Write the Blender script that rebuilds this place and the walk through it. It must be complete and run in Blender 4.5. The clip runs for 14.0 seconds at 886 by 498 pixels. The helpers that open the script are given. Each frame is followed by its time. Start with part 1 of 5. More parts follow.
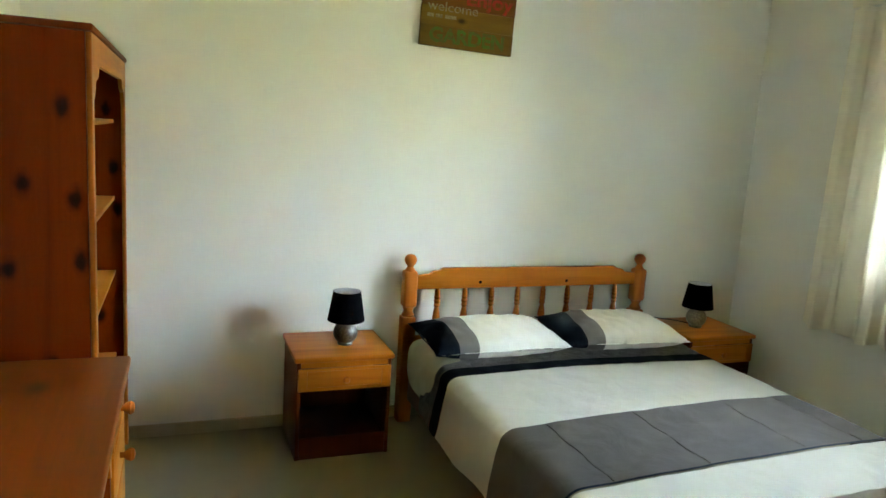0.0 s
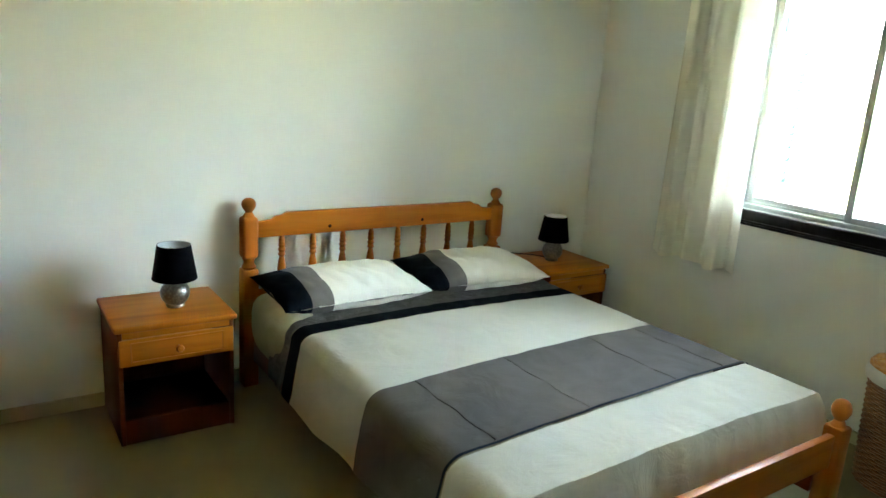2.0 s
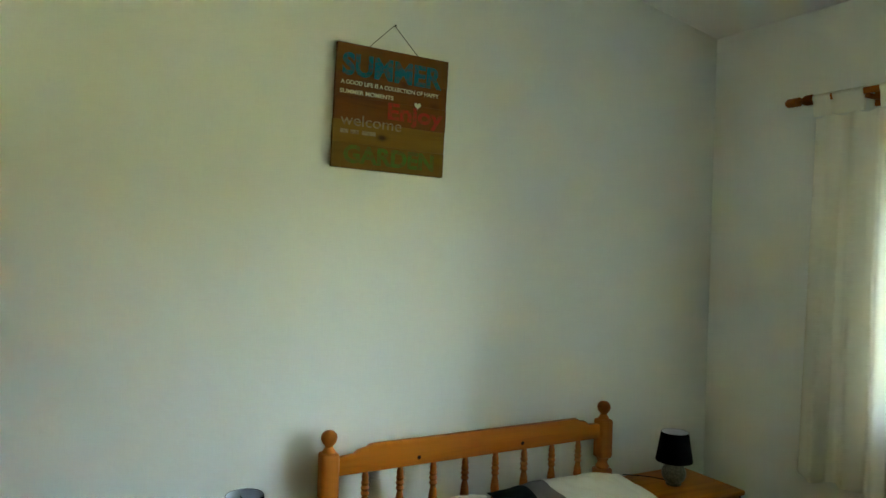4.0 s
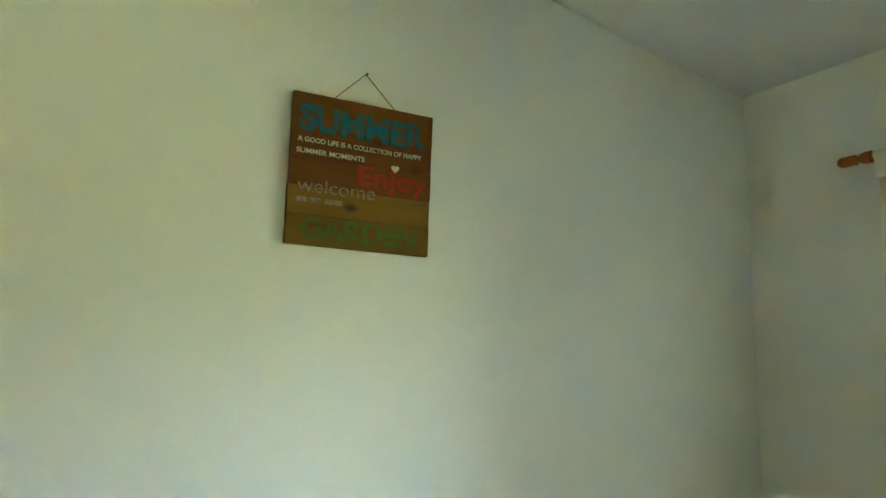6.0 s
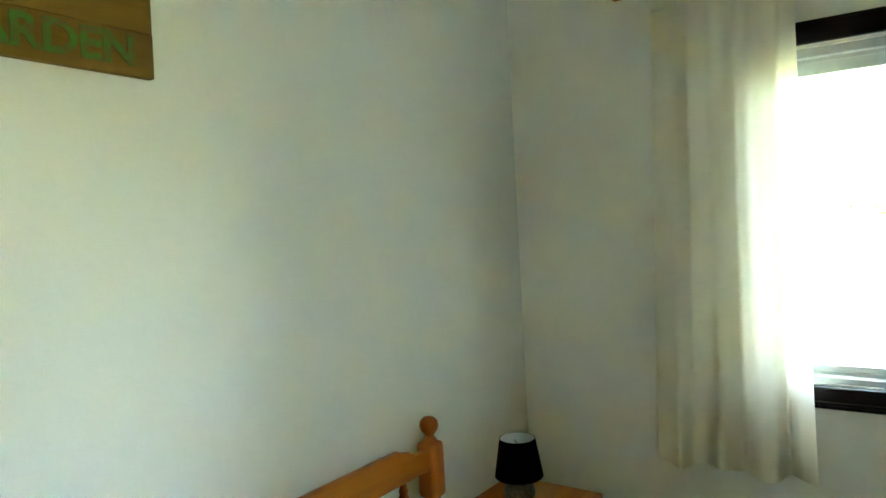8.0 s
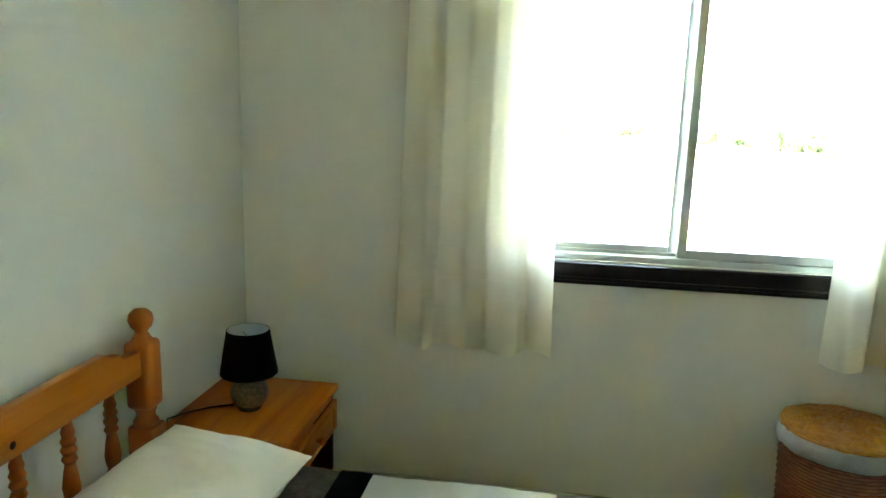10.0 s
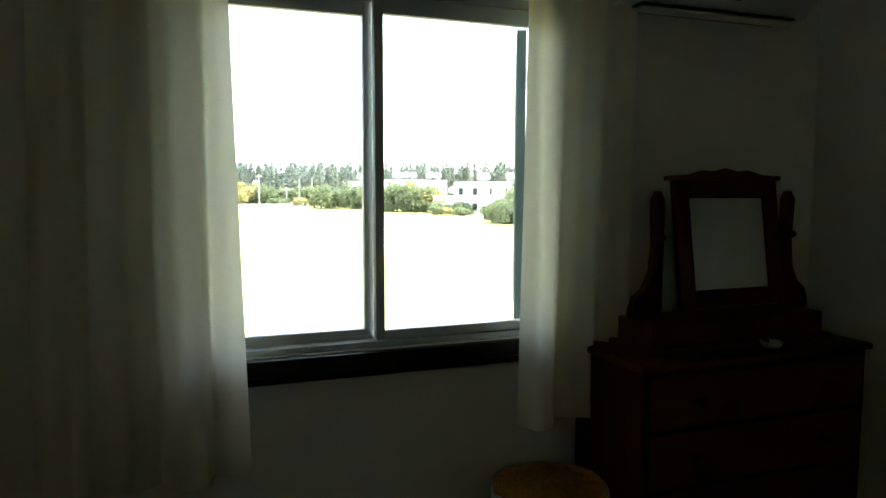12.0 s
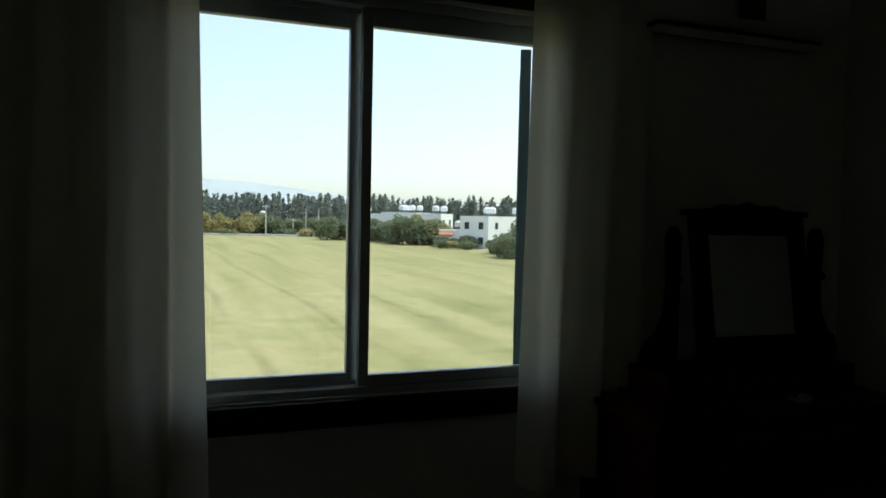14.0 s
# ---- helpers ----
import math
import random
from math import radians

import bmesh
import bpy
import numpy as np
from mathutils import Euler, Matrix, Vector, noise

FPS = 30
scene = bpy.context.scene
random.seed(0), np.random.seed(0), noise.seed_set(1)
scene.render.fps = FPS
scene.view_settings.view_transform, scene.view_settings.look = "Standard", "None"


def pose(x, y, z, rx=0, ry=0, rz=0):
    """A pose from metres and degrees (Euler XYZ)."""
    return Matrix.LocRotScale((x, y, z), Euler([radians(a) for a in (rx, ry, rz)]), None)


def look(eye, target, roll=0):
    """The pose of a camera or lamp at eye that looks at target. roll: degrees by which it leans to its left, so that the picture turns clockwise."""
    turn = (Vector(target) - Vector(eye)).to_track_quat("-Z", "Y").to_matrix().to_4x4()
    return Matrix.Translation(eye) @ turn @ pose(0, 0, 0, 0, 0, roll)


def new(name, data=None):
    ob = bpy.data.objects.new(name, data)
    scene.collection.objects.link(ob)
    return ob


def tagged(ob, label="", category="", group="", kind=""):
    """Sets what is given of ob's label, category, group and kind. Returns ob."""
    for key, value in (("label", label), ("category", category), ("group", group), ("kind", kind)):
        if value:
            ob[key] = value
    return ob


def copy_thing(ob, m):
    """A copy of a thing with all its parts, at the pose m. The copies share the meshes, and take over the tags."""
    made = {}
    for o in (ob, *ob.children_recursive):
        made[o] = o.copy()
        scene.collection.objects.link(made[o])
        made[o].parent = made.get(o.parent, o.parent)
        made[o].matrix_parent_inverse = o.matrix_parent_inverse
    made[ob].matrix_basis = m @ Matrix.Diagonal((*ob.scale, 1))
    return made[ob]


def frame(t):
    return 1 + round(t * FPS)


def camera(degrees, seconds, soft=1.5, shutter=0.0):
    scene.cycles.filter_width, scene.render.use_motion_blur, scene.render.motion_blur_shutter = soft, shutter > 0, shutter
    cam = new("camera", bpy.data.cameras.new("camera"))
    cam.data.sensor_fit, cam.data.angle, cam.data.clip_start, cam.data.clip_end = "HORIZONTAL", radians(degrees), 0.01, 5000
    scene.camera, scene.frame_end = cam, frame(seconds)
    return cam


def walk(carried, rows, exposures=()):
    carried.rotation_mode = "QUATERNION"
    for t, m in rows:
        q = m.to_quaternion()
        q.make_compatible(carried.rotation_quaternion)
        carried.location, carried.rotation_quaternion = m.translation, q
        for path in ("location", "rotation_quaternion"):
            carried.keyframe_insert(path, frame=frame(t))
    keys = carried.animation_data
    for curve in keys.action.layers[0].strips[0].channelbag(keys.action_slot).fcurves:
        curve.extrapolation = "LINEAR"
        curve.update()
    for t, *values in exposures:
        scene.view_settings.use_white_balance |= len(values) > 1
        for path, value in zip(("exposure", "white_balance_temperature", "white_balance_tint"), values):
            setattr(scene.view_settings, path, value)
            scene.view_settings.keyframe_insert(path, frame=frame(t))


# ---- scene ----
cam = camera(64.5, 14.0)

PATH = [
    (0, (-3.325, -3.466, 1.543), (-2.624, -1.622, 1.214), 3.7),
    (0.5, (-3.354, -3.339, 1.53), (-2.499, -1.575, 1.132), 3.3),
    (1, (-3.288, -3.216, 1.512), (-2.368, -1.498, 1.066), 4.2),
    (1.5, (-3.225, -3.146, 1.512), (-2.277, -1.45, 1.037), 4.1),
    (2, (-3.234, -3.142, 1.496), (-2.136, -1.539, 1.02), 3.8),
    (2.5, (-3.289, -3.126, 1.577), (-2.212, -1.471, 1.261), 1.6),
    (3, (-3.33, -3.059, 1.608), (-2.255, -1.385, 1.402), 0.4),
    (3.5, (-3.278, -2.908, 1.646), (-2.182, -1.241, 1.504), -0.3),
    (4, (-3.142, -2.729, 1.677), (-2.198, -0.966, 1.654), 1.6),
    (4.2, (-3.106, -2.67, 1.683), (-2.201, -0.887, 1.667), 1.9),
    (6.3, (-2.771, -2.127, 1.659), (-1.823, -0.387, 1.93), 0.6),
    (6.5, (-2.756, -2.073, 1.649), (-1.761, -0.355, 1.89), 1.3),
    (7, (-2.736, -1.877, 1.623), (-1.454, -0.351, 1.791), -0.1),
    (7.2, (-2.72, -1.803, 1.623), (-1.311, -0.388, 1.746), -1.5),
    (9.3, (-2.603, -1.21, 1.49), (-0.859, -0.316, 1.09), -0.6),
    (9.5, (-2.585, -1.176, 1.473), (-0.783, -0.422, 1.045), -0.1),
    (10, (-2.453, -1.127, 1.451), (-0.513, -0.834, 1.064), 1.7),
    (10.5, (-2.336, -1.124, 1.456), (-0.363, -1.071, 1.138), 0.5),
    (11, (-2.247, -1.077, 1.45), (-0.28, -1.325, 1.185), -0.0),
    (11.5, (-2.194, -1.0, 1.463), (-0.282, -1.54, 1.238), -2.1),
    (12, (-2.148, -0.98, 1.476), (-0.286, -1.686, 1.293), 0.1),
    (12.5, (-2.107, -1.028, 1.483), (-0.245, -1.75, 1.376), 0.4),
    (13, (-2.041, -1.071, 1.466), (-0.195, -1.834, 1.358), 0.3),
    (13.5, (-1.981, -1.087, 1.464), (-0.124, -1.824, 1.375), 0.5),
    (14, (-1.952, -1.096, 1.465), (-0.078, -1.789, 1.377), 1.2),
]
EXPOSURES = [
    (0, 7.0, 6700, 0), (0.5, 6.9, 6650, -3), (1, 6.9, 6600, -3), (2, 7.0, 6600, -4), (2.5, 6.85, 6550, -5), (3, 6.5, 6450, -7), (4.2, 6.3, 6550, -9), (6.3, 6.6, 6650, -11), (7.2, 6.7, 6550, -11),
    (9.5, 6.95, 6450, -9), (10, 6.95, 6600, -9), (10.5, 6.5, 6750, -8), (11, 5.5, 6850, -8), (11.5, 4.55, 6900, -7), (12, 3.5, 6850, -6), (12.5, 2.5, 6650, -4),
    (13, 1.7, 6450, -2), (13.5, 1.35, 6350, -2), (14, 1.12, 6250, -2)]
walk(cam, [(t, look(eye, target, roll)) for t, eye, target, roll in PATH], EXPOSURES)

# world, sun and exposure -------------------------------------------------
world = bpy.data.worlds.new("sky")
scene.world = world
world.use_nodes = True
wn = world.node_tree.nodes
sky = wn.new("ShaderNodeTexSky")
sky.sky_type = "NISHITA"
sky.sun_disc = False
sky.sun_elevation = radians(58)
sky.sun_rotation = radians(175)
sky.air_density, sky.dust_density, sky.ozone_density = 1.0, 2.0, 1.0
wn["Background"].inputs["Strength"].default_value = 0.15
cool = wn.new("ShaderNodeMix")
cool.data_type, cool.blend_type = "RGBA", "MULTIPLY"
cool.inputs[0].default_value, cool.inputs[7].default_value = 1.0, (1.02, 0.97, 1.05, 1)
world.node_tree.links.new(sky.outputs["Color"], cool.inputs[6])
veil = wn.new("ShaderNodeMix")          # thin high haze over the whole sky
veil.data_type = "RGBA"
veil.inputs[0].default_value, veil.inputs[7].default_value = 0.42, (3.55, 3.5, 3.55, 1)
world.node_tree.links.new(cool.outputs[2], veil.inputs[6])
world.node_tree.links.new(veil.outputs[2], wn["Background"].inputs["Color"])

sun = new("sun", bpy.data.lights.new("sun", "SUN"))
sun.data.energy, sun.data.angle, sun.data.color = 1.6, radians(2.0), (1.0, 0.96, 0.89)
sun.matrix_world = look((4.6, -52.8, 84.8), (0, 0, 0))


# materials ----------------------------------------------------------------
def material(name, rough=0.5, metal=0.0, spec=0.5):
    m = bpy.data.materials.new(name)
    m.use_nodes = True
    b = m.node_tree.nodes["Principled BSDF"]
    b.inputs["Roughness"].default_value = rough
    b.inputs["Metallic"].default_value = metal
    b.inputs["Specular IOR Level"].default_value = spec
    return m, m.node_tree.nodes, m.node_tree.links, b


def coords(n, l, scale=(1, 1, 1), space="Object"):
    tc = n.new("ShaderNodeTexCoord")
    mp = n.new("ShaderNodeMapping")
    mp.inputs["Scale"].default_value = scale
    l.new(tc.outputs[space], mp.inputs["Vector"])
    return mp.outputs["Vector"]


def noise_tex(n, l, vec, scale, detail=4.0, rough=0.55, distort=0.0):
    t = n.new("ShaderNodeTexNoise")
    t.inputs["Scale"].default_value = scale
    t.inputs["Detail"].default_value = detail
    t.inputs["Roughness"].default_value = rough
    t.inputs["Distortion"].default_value = distort
    l.new(vec, t.inputs["Vector"])
    return t.outputs["Fac"]


def ramp(n, l, fac, stops):
    r = n.new("ShaderNodeValToRGB")
    while len(r.color_ramp.elements) < len(stops):
        r.color_ramp.elements.new(0.5)
    for e, (p, c) in zip(r.color_ramp.elements, stops):
        e.position = p
        e.color = (*c, 1) if len(c) == 3 else c
    l.new(fac, r.inputs["Fac"])
    return r.outputs["Color"]


def mix(n, l, fac, a, b, mode="MIX"):
    m = n.new("ShaderNodeMix")
    m.data_type, m.blend_type = "RGBA", mode
    for sock, v in ((m.inputs[0], fac), (m.inputs[6], a), (m.inputs[7], b)):
        if isinstance(v, (int, float)):
            sock.default_value = v
        elif isinstance(v, tuple):
            sock.default_value = (*v, 1)
        else:
            l.new(v, sock)
    return m.outputs[2]


def bump(n, l, b, fac, strength, distance):
    k = n.new("ShaderNodeBump")
    k.inputs["Strength"].default_value = strength
    k.inputs["Distance"].default_value = distance
    l.new(fac, k.inputs["Height"])
    l.new(k.outputs["Normal"], b.inputs["Normal"])


def painted(name, c1, c2, rough=0.85, scale=1.3, relief=0.15, grain=60, spec=0.3):
    """Paint, plaster, plastic: two close tones in soft patches and a fine relief."""
    m, n, l, b = material(name, rough, spec=spec)
    v = coords(n, l)
    big, fine = noise_tex(n, l, v, scale), noise_tex(n, l, v, grain, 3)
    col = ramp(n, l, big, [(0.3, c1), (0.7, c2)])
    l.new(col, b.inputs["Base Color"])
    bump(n, l, b, fine, relief, 0.004)
    return m


def wood(name, light, dark, knot, axis=0, rough=0.42, knots=True, varied=True, knot_scale=4.2, flat=False, spec=0.12, coat=0.02):
    """Varnished pine: streaks along one axis, fine fibres and scattered dark knots."""
    m, n, l, b = material(name, rough, spec=spec)
    s = [9.0, 9.0, 9.0]
    s[axis] = 0.7
    v = coords(n, l, tuple(s))
    streak = noise_tex(n, l, v, 1.6, 6, 0.6, 0.6)
    s2 = [70.0, 70.0, 70.0]
    s2[axis] = 2.0
    fibre = noise_tex(n, l, coords(n, l, tuple(s2)), 1.5, 3)
    col = ramp(n, l, streak, [(0.25, dark), (0.5, light), (0.8, tuple(min(1, c * 1.12) for c in light))])
    col = mix(n, l, 0.16, col, ramp(n, l, fibre, [(0.35, dark), (0.65, light)]))
    if knots:
        s3 = [1.0, 1.0, 1.0]
        s3[axis] = 0.6
        vo = n.new("ShaderNodeTexVoronoi")
        vo.inputs["Scale"].default_value = knot_scale
        kv = coords(n, l, tuple(s3))
        if flat:
            vo.voronoi_dimensions = "2D"
            turn = n.new("ShaderNodeMapping")
            turn.inputs["Rotation"].default_value = (radians(90), 0, 0)
            l.new(kv, turn.inputs["Vector"])
            kv = turn.outputs["Vector"]
            wob = n.new("ShaderNodeTexNoise")
            wob.inputs["Scale"].default_value = 22
            l.new(kv, wob.inputs["Vector"])
            kv = mix(n, l, 0.03, kv, wob.outputs["Color"], "ADD")
        l.new(kv, vo.inputs["Vector"])
        spot = ramp(n, l, vo.outputs["Distance"], [(0.0, (1, 1, 1)), (0.08, (0.9, 0.9, 0.9)), (0.15, (0.25, 0.25, 0.25)), (0.22, (0, 0, 0))])
        some = ramp(n, l, vo.outputs["Color"], [(0.22, (0, 0, 0)), (0.26, (1, 1, 1))])
        fac = mix(n, l, 1.0, spot, some, "MULTIPLY")
        col = mix(n, l, fac, col, knot)
    if varied:
        oi = n.new("ShaderNodeObjectInfo")
        tone = ramp(n, l, oi.outputs["Random"], [(0, (0.86, 0.84, 0.82)), (1, (1.06, 1.04, 1.0))])
        col = mix(n, l, 1.0, col, tone, "MULTIPLY")
    l.new(col, b.inputs["Base Color"])
    b.inputs["Coat Weight"].default_value = coat
    b.inputs["Coat Roughness"].default_value = 0.2
    bump(n, l, b, fibre, 0.12, 0.002)
    return m


def cloth(name, c1, c2, rough=0.9, weave=900, relief=0.25, crease=7, crease_relief=0.35, spec=0.12):
    m, n, l, b = material(name, rough, spec=spec)
    v = coords(n, l)
    soft = noise_tex(n, l, v, crease, 5, 0.6, 0.8)
    fine = noise_tex(n, l, v, weave, 2)
    col = ramp(n, l, soft, [(0.3, c1), (0.7, c2)])
    l.new(col, b.inputs["Base Color"])
    k1 = n.new("ShaderNodeBump")
    k1.inputs["Strength"].default_value, k1.inputs["Distance"].default_value = crease_relief, 0.02
    l.new(soft, k1.inputs["Height"])
    k2 = n.new("ShaderNodeBump")
    k2.inputs["Strength"].default_value, k2.inputs["Distance"].default_value = relief, 0.001
    l.new(fine, k2.inputs["Height"])
    l.new(k1.outputs["Normal"], k2.inputs["Normal"])
    l.new(k2.outputs["Normal"], b.inputs["Normal"])
    return m


WALL = painted("wall_paint", (0.80, 0.805, 0.755), (0.83, 0.83, 0.785), 0.88, 0.9, 0.2, 45)
CEIL = painted("ceiling_paint", (0.80, 0.80, 0.78), (0.83, 0.83, 0.81), 0.9, 0.9, 0.15, 45)
OUTER = painted("outer_render", (0.62, 0.60, 0.55), (0.70, 0.68, 0.63), 0.9, 1.5, 0.4, 25)
PINE = wood("pine_along_x", (0.48, 0.152, 0.010), (0.31, 0.082, 0.005), (0.06, 0.02, 0.006), 0, coat=0.14)
PINE_Y = wood("pine_along_y", (0.47, 0.148, 0.011), (0.31, 0.084, 0.006), (0.06, 0.02, 0.006), 1)
PINE_Z = wood("pine_along_z", (0.42, 0.135, 0.018), (0.30, 0.085, 0.010), (0.06, 0.02, 0.006), 2)
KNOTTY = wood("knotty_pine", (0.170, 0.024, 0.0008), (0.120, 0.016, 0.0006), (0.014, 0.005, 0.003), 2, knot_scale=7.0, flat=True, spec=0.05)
TURNED = wood("turned_pine", (0.43, 0.130, 0.014), (0.31, 0.085, 0.008), (0.06, 0.02, 0.006), 2, knots=False)
DARKWOOD = wood("dark_window_trim", (0.016, 0.013, 0.012), (0.008, 0.006, 0.006), (0.01, 0.01, 0.01), 1, 0.45, False, False)
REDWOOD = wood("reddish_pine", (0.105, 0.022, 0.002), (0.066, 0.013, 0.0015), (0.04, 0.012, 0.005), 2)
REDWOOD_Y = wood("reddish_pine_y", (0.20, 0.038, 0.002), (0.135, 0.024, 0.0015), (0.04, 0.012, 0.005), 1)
# Dark pine with shade put in: dresser sides, nightstand back and shelf.
DRESSER = wood("dark_shaded_pine", (0.060, 0.014, 0.003), (0.036, 0.008, 0.002), (0.02, 0.006, 0.003), 2)
DRESSER_Y = wood("dark_pine_y", (0.085, 0.022, 0.003), (0.052, 0.013, 0.002), (0.02, 0.006, 0.003), 1)
WHITE = cloth("white_cotton", (0.81, 0.79, 0.69), (0.85, 0.83, 0.735))
GREY = cloth("grey_satin", (0.150, 0.136, 0.122), (0.190, 0.173, 0.155), 0.7, 700, 0.2, 6, 0.3)
CRUMPLED = cloth("crumpled_grey_satin", (0.10, 0.090, 0.080), (0.185, 0.170, 0.150), 0.65, 700, 0.2, 26, 0.9)
BLACK = cloth("black_satin", (0.003, 0.005, 0.008), (0.006, 0.010, 0.014), 0.75, 700, 0.2, 8, 0.3, 0.05)
NAVY = cloth("navy_piping", (0.012, 0.02, 0.034), (0.02, 0.03, 0.045), 0.6)
# Cream darkened to beige: the shade beneath the pillows is in the colour.
SHEET = cloth("cream_sheet", (0.36, 0.33, 0.215), (0.43, 0.40, 0.27))
SHADE = cloth("black_lampshade_cloth", (0.002, 0.002, 0.003), (0.004, 0.004, 0.005), 0.9, 1200, 0.3, 5, 0.0, 0.03)
LINER = cloth("white_basket_liner", (0.62, 0.62, 0.62), (0.72, 0.72, 0.72), 0.9, 900, 0.3, 18, 0.5)
ALU = painted("white_aluminium", (0.42, 0.45, 0.46), (0.48, 0.51, 0.52), 0.35, 3, 0.05, 80, 0.5)
SHUTTER = painted("shutter_paint", (0.030, 0.055, 0.065), (0.045, 0.075, 0.085), 0.5, 3, 0.1, 60)
PLASTIC = painted("air_conditioner_plastic", (0.70, 0.70, 0.67), (0.75, 0.75, 0.72), 0.4, 2, 0.03, 90, 0.5)
BLACKP = painted("black_plastic", (0.010, 0.010, 0.011), (0.016, 0.016, 0.017), 0.4, 5, 0.05, 80)
KNOT = painted("dark_knot", (0.020, 0.007, 0.002), (0.035, 0.012, 0.004), 0.7, 60, 0.1, 90, 0.1)
STRING = painted("grey_string", (0.10, 0.09, 0.07), (0.16, 0.14, 0.11), 0.9, 60)
LININGW = painted("shade_lining", (0.62, 0.66, 0.72), (0.68, 0.71, 0.76), 0.8, 6)


def floor_material():
    m, n, l, b = material("beige_terrazzo", 0.28)
    v = coords(n, l)
    big = noise_tex(n, l, v, 1.2, 5)
    mid = noise_tex(n, l, v, 14, 6, 0.7)
    col = ramp(n, l, big, [(0.3, (0.20, 0.158, 0.082)), (0.7, (0.235, 0.186, 0.098))])
    col = mix(n, l, 0.15, col, ramp(n, l, mid, [(0.35, (0.175, 0.137, 0.07)), (0.65, (0.26, 0.208, 0.115))]))
    vo = n.new("ShaderNodeTexVoronoi")
    vo.inputs["Scale"].default_value = 5
    l.new(v, vo.inputs["Vector"])
    chip = ramp(n, l, vo.outputs["Distance"], [(0.0, (0.7, 0.7, 0.7)), (0.012, (0.5, 0.5, 0.5)), (0.03, (0, 0, 0))])
    some = ramp(n, l, vo.outputs["Color"], [(0.7, (0, 0, 0)), (0.75, (1, 1, 1))])
    col = mix(n, l, mix(n, l, 1.0, chip, some, "MULTIPLY"), col, (0.10, 0.085, 0.05))
    l.new(col, b.inputs["Base Color"])
    l.new(ramp(n, l, mid, [(0.3, (0.33, 0.33, 0.33)), (0.7, (0.37, 0.37, 0.37))]), b.inputs["Roughness"])
    bump(n, l, b, mid, 0.02, 0.0005)
    return m


FLOOR = floor_material()
SKIRT = painted("beige_stone_skirting", (0.36, 0.31, 0.20), (0.44, 0.38, 0.26), 0.35, 6, 0.1, 40)


def silver_material():
    m, n, l, b = material("hammered_silver", 0.33, 1.0)
    vo = n.new("ShaderNodeTexVoronoi")
    vo.inputs["Scale"].default_value = 90
    l.new(coords(n, l), vo.inputs["Vector"])
    l.new(ramp(n, l, vo.outputs["Distance"], [(0, (0.30, 0.285, 0.25)), (0.7, (0.17, 0.16, 0.14))]), b.inputs["Base Color"])
    bump(n, l, b, vo.outputs["Distance"], 0.25, 0.002)
    return m


SILVER = silver_material()


def glass_material():
    """A thin clear pane: it lets the view through and mirrors a little, more at a slant."""
    m, n, l, b = material("window_glass", 0.0)
    n.remove(b)
    clear = n.new("ShaderNodeBsdfTransparent")
    clear.inputs["Color"].default_value = (0.94, 0.965, 0.955, 1)
    gloss = n.new("ShaderNodeBsdfGlossy")
    gloss.inputs["Roughness"].default_value = 0.0
    fr = n.new("ShaderNodeFresnel")
    fr.inputs["IOR"].default_value = 1.45
    mx = n.new("ShaderNodeMixShader")
    l.new(fr.outputs[0], mx.inputs[0])
    l.new(clear.outputs[0], mx.inputs[1])
    l.new(gloss.outputs[0], mx.inputs[2])
    l.new(mx.outputs[0], n["Material Output"].inputs["Surface"])
    return m


GLASS = glass_material()


def mirror_material():
    m, n, l, b = material("mirror_silvering", 0.03, 1.0)
    smudge = noise_tex(n, l, coords(n, l), 9, 4)
    l.new(ramp(n, l, smudge, [(0.4, (0.66, 0.69, 0.64)), (0.7, (0.62, 0.65, 0.60))]), b.inputs["Base Color"])
    l.new(ramp(n, l, smudge, [(0.4, (0.02, 0.02, 0.02)), (0.75, (0.08, 0.08, 0.08))]), b.inputs["Roughness"])
    return m


MIRROR = mirror_material()


def sheer_material():
    """Cream voile: part of the light is scattered back, part through, a little passes straight."""
    m, n, l, b = material("cream_voile", 0.9)
    v = coords(n, l)
    weave = noise_tex(n, l, v, 700, 2)
    tone = ramp(n, l, noise_tex(n, l, v, 3, 3), [(0.3, (0.89, 0.86, 0.74)), (0.7, (0.92, 0.90, 0.79))])
    l.new(tone, b.inputs["Base Color"])
    bump(n, l, b, weave, 0.2, 0.001)
    tr = n.new("ShaderNodeBsdfTranslucent")
    l.new(tone, tr.inputs["Color"])
    mx = n.new("ShaderNodeMixShader")
    mx.inputs[0].default_value = 0.30
    l.new(b.outputs[0], mx.inputs[1])
    l.new(tr.outputs[0], mx.inputs[2])
    tp = n.new("ShaderNodeBsdfTransparent")
    mx2 = n.new("ShaderNodeMixShader")
    mx2.inputs[0].default_value = 0.003
    l.new(mx.outputs[0], mx2.inputs[1])
    l.new(tp.outputs[0], mx2.inputs[2])
    l.new(mx2.outputs[0], n["Material Output"].inputs["Surface"])
    return m


VOILE = sheer_material()


def wicker_material(name, a, c, scale=240):
    m, n, l, b = material(name, 0.38)
    v = coords(n, l)
    col = ramp(n, l, noise_tex(n, l, v, 40, 3), [(0.3, a), (0.7, c)])
    l.new(col, b.inputs["Base Color"])
    bump(n, l, b, noise_tex(n, l, v, scale, 3), 0.3, 0.002)
    return m


WICKER = wicker_material("brown_wicker", (0.16, 0.050, 0.009), (0.25, 0.082, 0.016))
STRAW = wicker_material("golden_straw", (0.36, 0.130, 0.012), (0.56, 0.235, 0.030))


